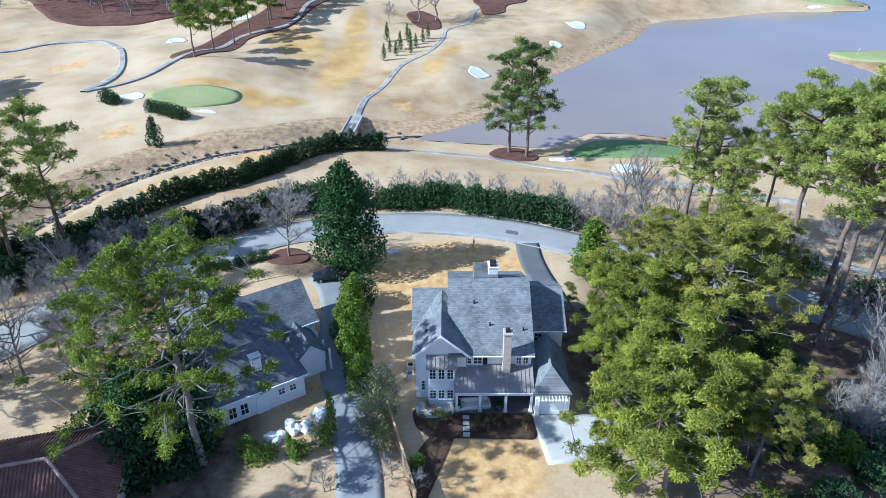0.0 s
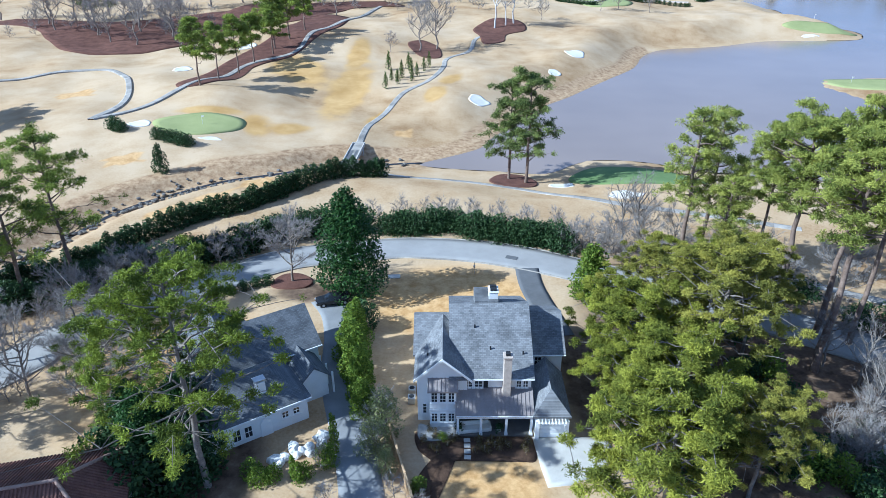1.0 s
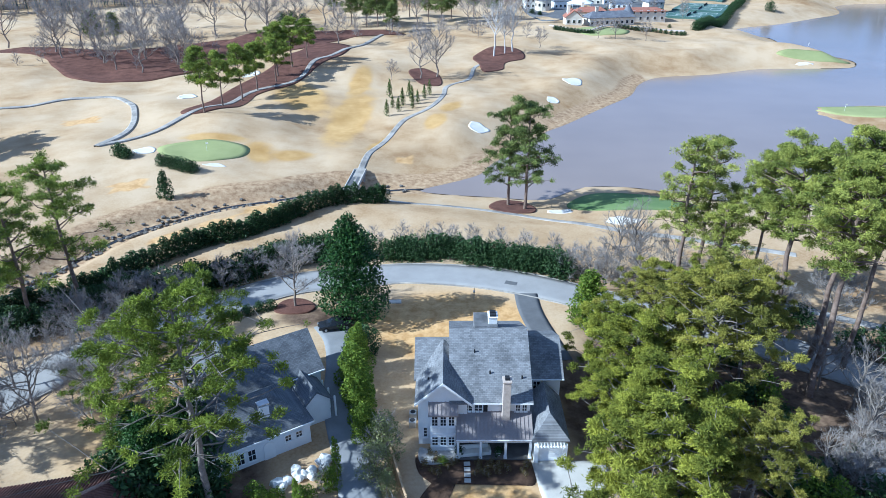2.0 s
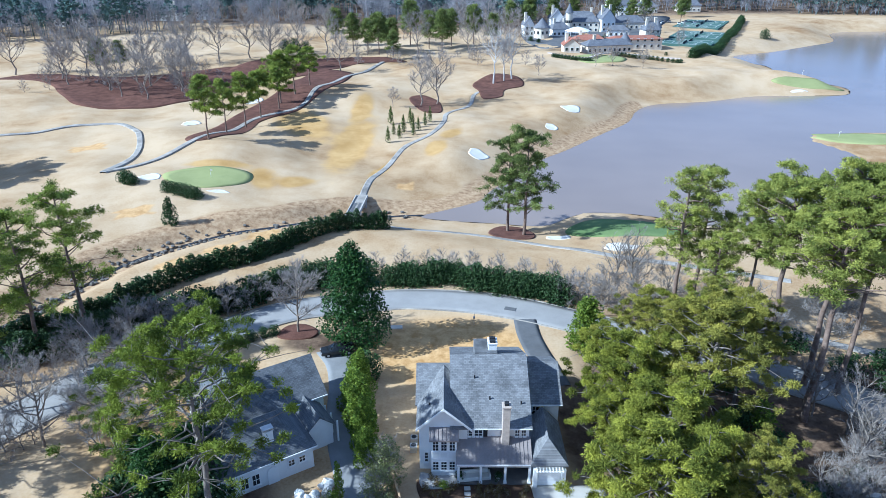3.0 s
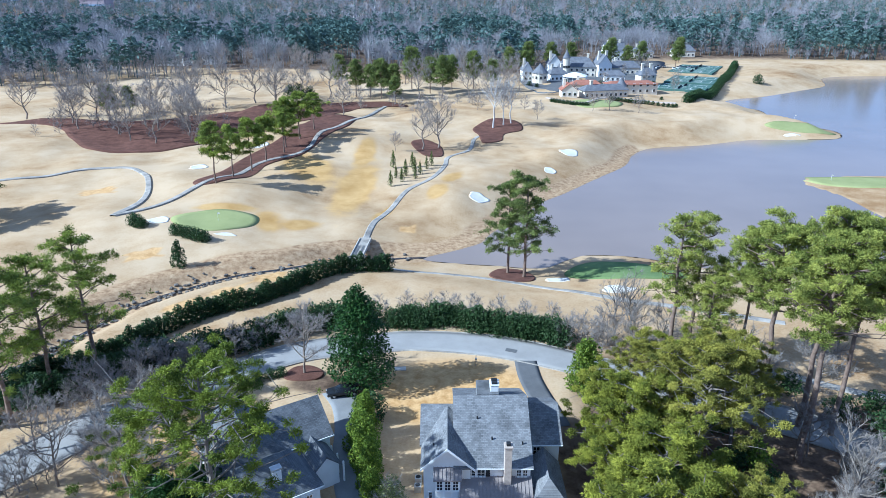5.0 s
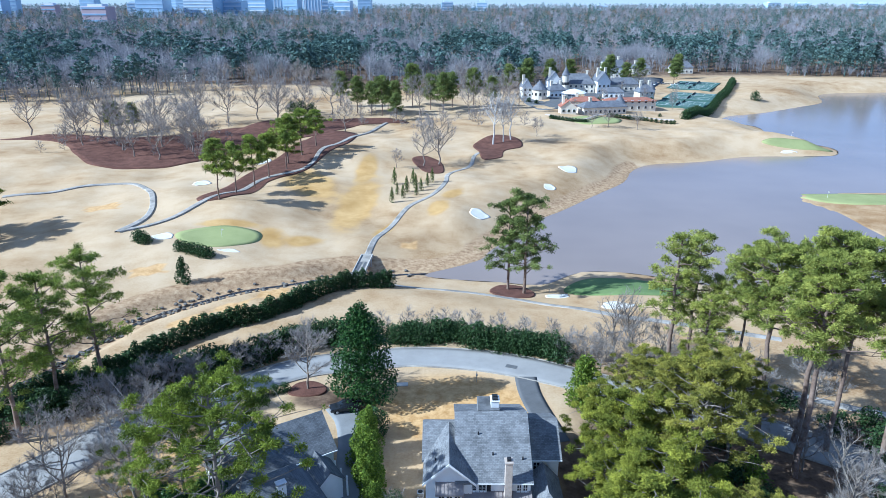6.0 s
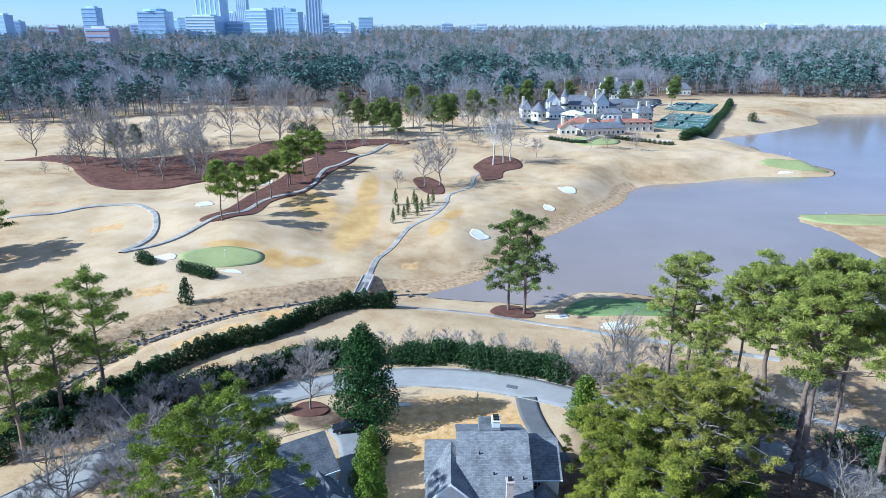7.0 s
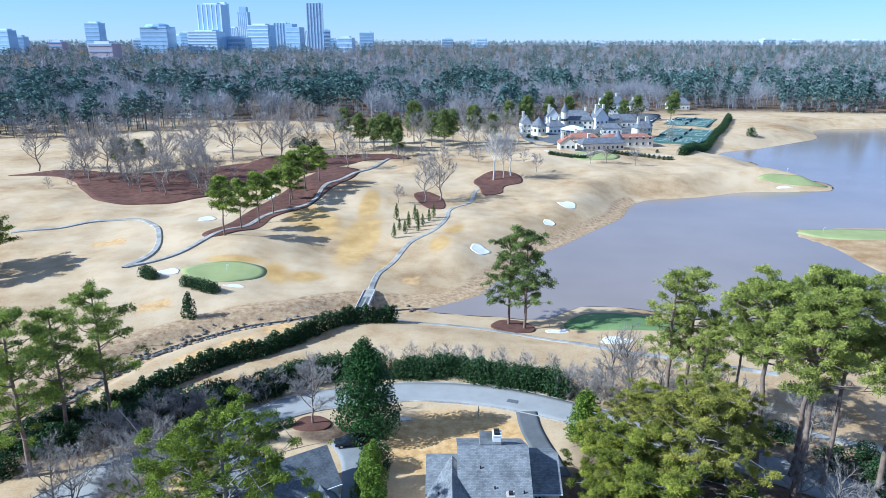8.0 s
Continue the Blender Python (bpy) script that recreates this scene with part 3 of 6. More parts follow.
def bare_tree(seed, h, spread, label, twigs=900, mat=None, fork=0.3, levels=3, twig=0.9, name="bare_tree", width=0.035, category="tree"):
    """A leafless broadleaf tree: limbs that rise out of the stem, fork again and again, and end in fine twigs."""
    rng = np.random.default_rng(seed)
    v, f, at, way = [], [], [], []

    def grow(a, d, length, r, level):
        p = [np.array(a, float)]
        step = length / 4
        for _ in range(4):
            d = d + rng.normal(0, 0.13, 3) + (0, 0, 0.07)
            d = d / np.linalg.norm(d)
            p.append(p[-1] + d * step)
        tube(p, np.linspace(r, r * 0.35, 5), 5 if level == 1 else 3, v, f)
        if level >= levels - 1:
            for q in (2, 3, 4, 4):
                at.append(p[q])
                way.append(d)
        if level >= levels:
            return
        for k in range(5 if level == 1 else 4):
            u = 0.3 + 0.7 * (k + rng.uniform(0, 1)) / (5 if level == 1 else 4)
            q = min(int(u * 4), 3)
            start = p[q] + (p[q + 1] - p[q]) * (u * 4 - q)
            e = d + rng.normal(0, 0.62, 3) * (1, 1, 0.6)
            grow(start, e / np.linalg.norm(e), length * rng.uniform(0.38, 0.62) * (1.15 - 0.35 * u), r * 0.45, level + 1)
    stem = bend(rng, np.array([0, 0, -0.3]), np.array([h * 0.03, h * 0.02, h * 0.72]), 6, h * 0.012)
    tube(stem, np.linspace(h * 0.017, h * 0.005, 7), 7, v, f)
    limbs = 9 + int(h * 0.25)
    for i in range(limbs):
        u = fork / 0.72 + (1 - fork / 0.72) * (i + rng.uniform(0, 1)) / limbs
        k = min(int(u * 6), 5)
        start = stem[k] + (stem[k + 1] - stem[k]) * (u * 6 - k)
        ang = i * 2.4 + rng.uniform(-0.5, 0.5)
        rise = 0.35 + 0.9 * u
        d = np.array([math.cos(ang) * spread, math.sin(ang) * spread, rise])
        grow(start, d / np.linalg.norm(d), h * rng.uniform(0.34, 0.46) * (1.1 - 0.45 * u), h * 0.0075 + 0.01, 1)
    at, way = np.array(at), np.array(way)
    pick = rng.integers(0, len(at), twigs)
    tw = along(rng, at[pick] + rng.normal(0, h * 0.006, (twigs, 3)), way[pick], 5, twig, width, 0.42)
    return finish_tree(name, label, (np.array(v), f), tw, mat or M_GREYBARK, M_TWIG, category=category)


def leafy_tree(seed, h, rx, ry, label, count, size, mat, name="tree", taper=0.35, low=0.05, lumps=26, category="tree", wood=None):
    """A dense evergreen: lumps of leaves round a trunk."""
    rng = np.random.default_rng(seed)
    v, f = [], []
    tube(bend(rng, np.array([0, 0, -0.3]), np.array([0, 0, h * 0.85]), 4, 0.1), np.linspace(h * 0.022 + 0.02, 0.03, 5), 6, v, f)
    at = []
    per = count // lumps
    for i in range(lumps):
        u = (i + 0.5) / lumps
        z = h * (low + (0.93 - low) * u)
        prof = (1 - u) ** taper * min(1, 0.55 + u * 2.5)
        ang = i * 2.399 + rng.uniform(-0.4, 0.4)
        r = prof * rng.uniform(0.35, 0.75)
        c = np.array([math.cos(ang) * rx * r, math.sin(ang) * ry * r, z])
        tube([(0, 0, z * 0.9), c * (0.5, 0.5, 1), c], [0.05, 0.04, 0.02], 3, v, f)
        d = rng.normal(0, 1, (per, 3))
        d /= np.linalg.norm(d, axis=1)[:, None]
        rad = np.array([rx * 0.42 * (0.4 + prof), ry * 0.42 * (0.4 + prof), h * 1.6 / lumps + 0.25 * rx])
        at.append(c + d * rad * rng.uniform(0.75, 1.08, (per, 1)))
    at = np.concatenate(at)
    at[:, 2] = np.maximum(at[:, 2], 0.05)
    return finish_tree(name, label, (np.array(v), f), leaves(rng, at, size), wood or M_GREYBARK, mat, category=category)


def plant(ob, x, y, scale=1.0, turn=0.0, sink=0.0, wide=None):
    w = scale if wide is None else wide
    return copy_thing(ob, Matrix.Translation((x, y, height(x, y) - sink)) @ Matrix.Rotation(radians(turn), 4, "Z") @ Matrix.Diagonal((w, w, scale, 1)))


def stand(ob, x, y, scale=1.0, turn=0.0, wide=None):
    w = scale if wide is None else wide
    ob.matrix_basis = Matrix.Translation((x, y, height(x, y))) @ Matrix.Rotation(radians(turn), 4, "Z") @ Matrix.Diagonal((w, w, scale, 1))
    return ob

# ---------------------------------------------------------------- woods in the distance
# distance haze is mixed into both colours, paler and bluer than near trees
M_FARPINE = leafy("hazed_far_pine_needles", (0.05, 0.085, 0.08), (0.19, 0.275, 0.25), 0.9, 0.1, "tone")
M_FARBARE = leafy("hazed_far_bare_twigs", (0.19, 0.19, 0.21), (0.45, 0.44, 0.47), 0.9, 0.0, "tone")


def far_pine(rng, n, h):
    """A far pine: rounded clumps of needles on a bare stem."""
    lumps = 7
    at = []
    for i in range(lumps):
        u = (i + rng.uniform(0, 1)) / lumps
        a, r = i * 2.4 + rng.uniform(-0.5, 0.5), h * 0.15 * (1.05 - 0.8 * u)
        c = (r * math.cos(a), r * math.sin(a), h * (0.42 + 0.5 * u))
        d = rng.normal(0, 1, (n // lumps, 3))
        d /= np.linalg.norm(d, axis=1)[:, None]
        d[:, 2] = np.abs(d[:, 2]) * 1.1 - 0.25
        at.append(np.array(c) + d * (h * 0.125, h * 0.125, h * 0.085) * (1.15 - 0.4 * u))
    v, t = leaves(rng, np.concatenate(at), h * 0.055, 0.7)
    tv, tt = [], []
    tube([(0, 0, 0), (0.1, 0, h * 0.8)], [h * 0.013, h * 0.006], 3, tv, tt)
    return np.concatenate([v, tv]), np.concatenate([t, np.array(tt) + len(v)])


def far_bare(rng, n, h, width):
    """A far leafless tree: a rounded crown of fine rising twigs on a forked stem."""
    d = rng.normal(0, 1, (n, 3))
    d /= np.linalg.norm(d, axis=1)[:, None]
    c = d * rng.uniform(0.35, 1.0, (n, 1)) * (h * 0.24, h * 0.24, h * 0.27) + (0, 0, h * 0.60)
    v, t = along(rng, c, d * (0.7, 0.7, 0.5) + (0, 0, 0.6), 1, h * 0.22, width, 0.25)
    tv, tt = [], []
    for i in range(4):
        a = i * 1.7
        tube([(0, 0, 0), (0, 0, h * 0.28), (math.cos(a) * h * 0.15, math.sin(a) * h * 0.15, h * 0.8)], [h * 0.014, h * 0.010, h * 0.003], 3, tv, tt)
    return np.concatenate([v, tv]), np.concatenate([t, np.array(tt) + len(v)])


def scatter(name, label, templates, places, mat):
    """One mesh of many far trees."""
    rng = np.random.default_rng(7)
    vs, ts, tone, base = [], [], [], 0
    for i, (x, y, z, s) in enumerate(places):
        v, t = templates[i % len(templates)]
        a = rng.uniform(0, 6.283)
        c, q = math.cos(a) * s, math.sin(a) * s
        w = np.column_stack([v[:, 0] * c - v[:, 1] * q + x, v[:, 0] * q + v[:, 1] * c + y, v[:, 2] * s + z])
        vs.append(w)
        ts.append(t + base)
        tone.append(np.full(len(w), rng.uniform(0, 1)))
        base += len(w)
    me = big_mesh(name, np.concatenate(vs), np.concatenate(ts), mat)
    me.attributes.new("tone", "FLOAT", "POINT").data.foreach_set("value", np.concatenate(tone).astype("f4"))
    return tagged(new(name, me), label, "woods", kind="stuff")


def wooded(x, y):
    """Where the far woods stand."""
    edge = np.interp(x, [-600, -260, -200, -145, -85, -30, 20, 60, 100, 130, 215, 280, 360, 700], [330, 385, 415, 480, 512, 500, 455, 505, 600, 590, 590, 560, 545, 540])
    return y > edge


def build_woods():
    rng = np.random.default_rng(11)
    near_p, near_b, far_p, far_b = [], [], [], []
    y = 340.0
    while y < 4800:
        step = 8.5 + max(0, y - 500) * 0.012
        half = (y + 20) * 0.70 + 30
        n = int(2 * half / step)
        xs = rng.uniform(-half, half, n) - 1
        ys = y + rng.uniform(-0.5, 0.5, n) * step
        zs = heights(xs, ys)
        ok = wooded(xs, ys)
        for a, b, z, k in zip(xs, ys, zs, ok):
            if not k:
                continue
            grove = noise.noise((a * 0.014, b * 0.009, 3.0)) * 1.4 + rng.normal(0, 0.2)
            kind = grove > 0.02
            s = rng.uniform(0.7, 1.45) * (1 + max(0, y - 900) * 0.00012)
            if y < 640:
                near_b.append((a + rng.uniform(-4, 4), b - rng.uniform(1, 5), z - 0.3, rng.uniform(0.28, 0.5)))
            if y < 900:
                (near_p if kind else near_b).append((a, b, z - 0.3, s))
            else:
                (far_p if kind else far_b).append((a, b, z - 0.3, s))
        y += step * 1.15
    scatter("pine_woods", "distant stand of dark green pines, tinted blue for haze", [far_pine(rng, 119, 20) for _ in range(6)], near_p, M_FARPINE)
    scatter("bare_woods", "distant stand of leafless trees, tinted blue-grey for haze", [far_bare(rng, 170, 17, 0.13) for _ in range(6)], near_b, M_FARBARE)
    scatter("far_pine_woods", "far dark green pines reaching the horizon, tinted blue for haze", [far_pine(rng, 35, 20) for _ in range(6)], far_p, M_FARPINE)
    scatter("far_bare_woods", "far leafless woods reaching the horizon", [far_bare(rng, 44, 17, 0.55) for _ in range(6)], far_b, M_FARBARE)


build_woods()

# ---------------------------------------------------------------- single trees
M_LIMB = mottled("pale_limb_bark", (0.13, 0.11, 0.095), (0.31, 0.275, 0.245), 1.5, 12, 0.95)
M_PALENEEDLE = leafy("pale_pine_needles", (0.06, 0.10, 0.022), (0.60, 0.60, 0.13), 0.6, 0.32, "tone")
M_YARDNEEDLE = leafy("deep_green_pine_needles", (0.022, 0.045, 0.010), (0.36, 0.42, 0.05), 0.6, 0.25, "tone")
TALL = pine(21, 30, 6.2, 0.56, "tall pine with a bare brown trunk and yellow-green crown", 3800, 12, 0.38, lean=0.04, cloud=0.72, mat=M_PALENEEDLE, dense=1.1)
stand(TALL, 43.6, 61.0, turn=40)
for x, y, s, t, w in ((43.5, 71.7, 0.95, 150, 1.0), (47.0, 68.5, 1.04, 260, 0.9), (42.4, 79.0, 0.84, 10, 0.6), (50.5, 66.5, 1.0, 30, 0.8), (56, 63, 1.02, 95, 0.9)):
    plant(TALL, x, y, s, t, wide=w)
SLIM = pine(5, 26, 4.2, 0.44, "slender pine with thin yellow-green crown", 1300, 11, 0.42, mat=M_PALENEEDLE, cloud=0.66, dense=0.8)
stand(SLIM, 33.5, 83.0, turn=0)
for x, y, s, t, w in ((37.8, 86.5, 0.95, 130, 0.95), (36.5, 77.0, 0.72, 60, 0.8), (40.5, 84, 0.7, 200, 0.8)):
    plant(SLIM, x, y, s, t, wide=w)
BROAD = pine(9, 18.5, 6.8, 0.34, "broad pine with olive needles and pale limbs", 6500, 12, 0.30, lean=0.02, cloud=0.55, wood=M_LIMB, mat=M_OLIVE, dense=1.6)
stand(BROAD, 29.2, 57.4, turn=0, wide=1.08)
for x, y, s, t, w in ((28, 41.5, 0.66, 330, 0.65), (36.0, 64, 0.8, 140, 0.72), (25.0, 65.5, 0.78, 220, 0.8)):
    plant(BROAD, x, y, s, t, wide=w)
BUSHY = pine(10, 13, 5.6, 0.22, "bushy young pine with bright yellow-green needles", 5200, 12, 0.30, lean=0.03, cloud=0.52, wood=M_LIMB, dense=1.5)
stand(BUSHY, 20.6, 57.6, turn=0, wide=1.1)
for x, y, s, t, w in ((19.4, 39.5, 1.05, 190, 1.25), (21.8, 48.5, 1.0, 15, 1.15), (32, 72, 0.85, 75, 0.9), (18.0, 44.5, 0.8, 250, 0.95), (19.5, 64.5, 0.75, 40, 0.8), (18.2, 52.5, 0.74, 300, 0.8)):
    plant(BUSHY, x, y, s, t, wide=w)
LAKEPINE = pine(33, 23, 5.6, 0.22, "tall grey-green pine at the lake shore", 2000, 10, 0.55, mat=M_NEEDLE2, cloud=0.75, dense=0.85)
stand(LAKEPINE, 16.1, 127.4, turn=20)
plant(LAKEPINE, 12.8, 130.2, 0.93, 170)
LEFTPINE = pine(44, 22, 5.8, 0.30, "open pine with dark layered branches", 1900, 11, 0.42, mat=M_MIDNEEDLE, cloud=0.75, dense=0.85)
stand(LEFTPINE, -55.2, 82.0, turn=70)
for x, y, s, t in ((-62, 46, 1.0, 20), (-50, 34, 1.0, 60), (-47.5, 28.5, 1.1, 150), (-57.0, 73.6, 0.98, 200), (-58.4, 65.8, 1.08, 310), (-70, 73, 1.0, 30)):
    plant(LEFTPINE, x, y, s, t)
YARDPINE = pine(58, 23.5, 9.0, 0.36, "broad yard pine with crooked limbs and deep green needles", 4800, 11, 0.34, cloud=0.62, mat=M_YARDNEEDLE, wood=M_LIMB, dense=1.3)
stand(YARDPINE, -22.9, 42.0, turn=15)
plant(YARDPINE, -30.5, 51.0, 0.66, 140, wide=0.66)
COURSEPINE = pine(61, 17, 4.2, 0.36, "golf course pine with rounded green crown", 1500, 9, 0.6, cloud=0.85, mat=M_MIDNEEDLE, dense=0.75)
stand(COURSEPINE, -66.1, 176.5, turn=0)
for x, y, s, t, w in ((-64.8, 188.3, .9, 50, .9), (-62.8, 201, .98, 100, 1.0), (-60.6, 211.0, .86, 160, 1.0), (-58, 229.0, 1.02, 220, 1.1), (-54.7, 238, .98, 280, 1.1), (-51.5, 250.0, .8, 330, 1.0), (-57, 222, 0.8, 20, 0.9)):
    plant(COURSEPINE, x, y, s, t, wide=w)
DARKPINE = pine(62, 18, 4.6, 0.30, "dark green pine at the far side of the fairway", 1000, 8, 0.9, mat=M_NEEDLE2, cloud=1.2)
stand(DARKPINE, -9.7, 361)
for x, y, s, t in ((-3, 352, 1.1, 60), (-40, 345, 0.9, 110), (-34, 340, 1.05, 170), (-28, 350, 0.85, 200), (-143.7, 280, .8, 10), (-48, 350, 1.0, 75), (-20, 372, 1.2, 20), (2, 368, 1.0, 250), (-60, 372, 1.0, 10), (14, 380, 1.1, 140), (-33, 365, 0.8, 300), (-139, 288, 0.7, 80), (24, 372, 0.9, 30), (-26, 330, 0.7, 220)):
    plant(DARKPINE, x, y, s, t)
for x, y, s, t in ((-121, 146, 1.1, 0), (-119, 153, 1.0, 80), (-128, 149, 1.2, 140), (-131, 155, 1.2, 40), (-125, 139, 1.0, 210)):
    plant(COURSEPINE, x, y, s, t)
BARE = bare_tree(3, 13, 1.25, "leafless grey deciduous tree", 700, None, 0.2, 3, 1.2, width=0.024)
NEARBARE = bare_tree(4, 13, 1.25, "leafless grey tree with fine twigs and crooked limbs", 2200, None, 0.2, 3, 0.8, width=0.016)
SAPLING = bare_tree(8, 11, 0.8, "slim grey leafless tree at the wood edge", 220, M_LIMB, 0.25, 2, 0.8, width=0.016)
stand(BARE, -9.6, 231.9, 1.35, 20)
for x, y, s, t in ((-104, 262, 1.05, 15), (-112, 276, 1.1, 75), (-94, 246, 0.9, 160), (-124, 268, 1.0, 330), (-140, 270, 1.2, 45), (-155, 270, 1.1, 100), (-4, 236, 1.1, 80), (-108.2, 238, 1.0, 40), (-120, 244, 0.9, 140), (-146.2, 258, 1.0, 200), (-183, 285, 1.3, 90), (-46.7, 293, 0.95, 10), (-165, 290, 1.0, 45),
                   (-114, 300, 1.15, 130), (-102, 305, 1.2, 170), (-90, 312, 1.2, 220), (-78, 300, 1.2, 310), (-132, 296, 1.1, 60), (-84, 325, 1.2, 10), (-150, 282, 1.3, 200), (-116, 262, 1.2, 300), (-100, 250, 1.1, 30), (-128, 252, 1.2, 120), (-70, 318, 1.2, 10), (-122, 320, 1.1, 250), (-60, 340, 1.3, 20), (-15, 340, 1.2, 100), (10, 345, 1.1, 70), (20, 340, 1.0, 190), (30, 350, 1.2, 280)):
    plant(BARE, x, y, s, t)
stand(NEARBARE, -22.1, 78.6, 0.85)
for x, y, s, t in ((-42, 78, 0.62, 100), (-38.5, 80, 0.55, 180), (-45, 75, 0.7, 20), (-49, 70, 0.8, 250), (-35.4, 49.5, 1.3, 60), (-45.9, 53.8, 0.95, 10), (-40, 63, 0.95, 300), (-44, 66, 0.8, 200), (-52, 60, 0.8, 10), (-34, 84, 0.5, 50), (-30, 88, 0.5, 110), (-38, 56, 0.7, 160),
                   (22, 89, 0.6, 10), (26, 91, 0.7, 120), (30.2, 91.5, 0.9, 240), (29, 86, 0.75, 60), (35, 90, 0.8, 20), (24, 86.5, 0.6, 310), (40, 80, 1.0, 170), (52, 74, 1.0, 230), (45, 62, 0.8, 130), (39, 69, 1.1, 15), (49, 56, 0.7, 300)):
    plant(NEARBARE, x, y, s, t)
stand(SAPLING, 44.0, 50.5)
for x, y, s, t in ((27.5, 93, 1.15, 40), (30.0, 92, 1.25, 140), (47.5, 58.5, 0.9, 200), (38.5, 47.5, 0.6, 80), (41, 75, 1.2, 10), (52, 53, 0.8, 60)):
    plant(SAPLING, x, y, s, t)
WHITE = bare_tree(12, 22, 0.75, "tall pale-barked leafless tree on the fairway", 500, M_PALEBARK, 0.35)
stand(WHITE, 18.1, 268.1)
plant(WHITE, 25.9, 274, 0.9, 100)
plant(WHITE, 22.5, 271, 0.8, 200)
MAGNOLIA = leafy_tree(2, 15.2, 5.3, 5.3, "large dense dark green magnolia tree", 16000, 0.22, M_MAGNOLIA, "magnolia_tree", 0.55, 0.04, 30)
stand(MAGNOLIA, -13.6, 76.6)
SIDE = leafy_tree(6, 8.5, 3.2, 3.0, "mid-green broad-leaved evergreen at the roadside", 6500, 0.2, M_BAMBOO, "evergreen_tree", 0.4, 0.05, 26)
stand(SIDE, 19.2, 75.5)
for x, y, s, w in ((-29.0, 44.5, 0.62, 0.66), (-27.2, 48.6, 0.5, 0.6), (-31.5, 47.5, 0.5, 0.6)):
    plant(MAGNOLIA, x, y, s, x * 40, wide=w)

# ---------------------------------------------------------------- hedges, shrubs and undergrowth
CONE = leafy_tree(31, 3.6, 1.5, 1.5, "dark green conical evergreen in a hedge row", 1500, 0.17, M_HEDGE, "evergreen_shrub", 0.5, 0.02, 14, "shrub")
stand(CONE, -13.6, 127.0)
row = spline([(-13.6, 127.0), (-17.2, 124.9), (-22, 123.6), (-27, 118.6), (-32.1, 111.5), (-37.9, 105.2), (-43.4, 102.0), (-50.8, 93.2), (-56, 84.5), (-62, 79), (-68, 70)], 12)
rng = np.random.default_rng(5)
gone = 0.0
last = row[0]
for p in row[1:]:
    gone += float(np.linalg.norm(p - last))
    last = p
    if gone > 1.4:
        gone = 0.0
        plant(CONE, p[0], p[1], rng.uniform(0.75, 1.1), rng.uniform(0, 360), wide=rng.uniform(1.0, 1.4))
plant(CONE, -57.8, 124.0, 1.55, 30, wide=1.2)
ROUND = leafy_tree(32, 3.2, 2.3, 2.3, "rounded dark green roadside hedge shrub", 1900, 0.17, M_HEDGE, "hedge_shrub", 0.3, 0.02, 16, "shrub")
stand(ROUND, -10.5, 97.0)
for line, lo, hi in (([(-8.5, 97.0), (-5.4, 97.1), (-0.1, 97.6), (5.2, 95.4), (9.7, 93.6), (14.2, 92.2), (18.5, 91)], 0.95, 1.3),
                     ([(-58, 72), (-52, 76.5), (-47, 80.5), (-41.4, 83.6), (-36, 86.2), (-31, 89.5), (-26.5, 94), (-21, 97), (-14, 98)], 1.0, 1.4)):
    pts = spline(line, 4)
    for p in pts[::1]:
        plant(ROUND, p[0] + rng.uniform(-0.5, 0.5), p[1] + rng.uniform(-0.5, 0.9), rng.uniform(lo, hi), rng.uniform(0, 360))
for x, y, s in ((-76.4, 145.5, 0.8), (-75, 144.6, 0.85), (-73.7, 144.0, 0.7), (-64.3, 139.8, 0.75), (-62.6, 139.2, 0.75), (-61, 138.6, 0.75), (-59.4, 138, 0.78), (-57.9, 137.4, 0.78), (-56.5, 137, 0.75),
                (-26, 45, 2.0), (-28.5, 41, 1.9), (-24.5, 43, 1.5), (-30.5, 47.5, 1.8), (-27, 50, 1.6), (-33, 44, 1.4),
                (-27, 77.5, 0.45), (-25.5, 78, 0.45), (-28.5, 76.6, 0.45), (-30, 75.6, 0.4), (-80, 339, 1.5), (-75, 338, 1.7), (-70, 339, 1.4), (193, 425, 1.6)):
    plant(ROUND, x, y, s, 40 * x)
THICKET = bare_tree(77, 4.6, 1.1, "grey leafless twiggy roadside shrub", 190, None, 0.06, 2, 0.9, "bare_shrub", 0.02, "shrub")
stand(THICKET, -33, 88)
for line, n in (([(-56, 66), (-50, 73), (-45.5, 78.5), (-40, 82), (-35, 85), (-30, 88.5), (-25, 93.5)], 30), ([(-12, 101), (-4, 102), (2, 101), (10, 99.5), (19, 97.5)], 26), ([(20, 93), (26, 90), (33, 88)], 18), ([(-52, 50), (-44, 58), (-40, 70)], 14), ([(40, 46), (46, 52), (50, 60)], 22)):
    pts = spline(line, 20)
    for p in pts[rng.integers(0, len(pts), n)]:
        plant(THICKET, p[0] + rng.normal(0, 1.2), p[1] + rng.normal(0, 1.2), rng.uniform(0.6, 1.15), rng.uniform(0, 360))
for p in np.random.default_rng(23).uniform((-165, 236), (-88, 300), (26, 2)):
    plant(THICKET, p[0], p[1], rng.uniform(0.9, 1.7), rng.uniform(0, 360))
for p in np.random.default_rng(24).uniform((-60, 300), (40, 350), (22, 2)):
    plant(THICKET, p[0], p[1], rng.uniform(0.9, 1.6), rng.uniform(0, 360))
SCRUB = leafy_tree(35, 2.6, 2.4, 2.4, "low dark green woodland undergrowth shrub", 1300, 0.2, M_HEDGE, "undergrowth_shrub", 0.25, 0.0, 12, "shrub")
stand(SCRUB, 42, 44)
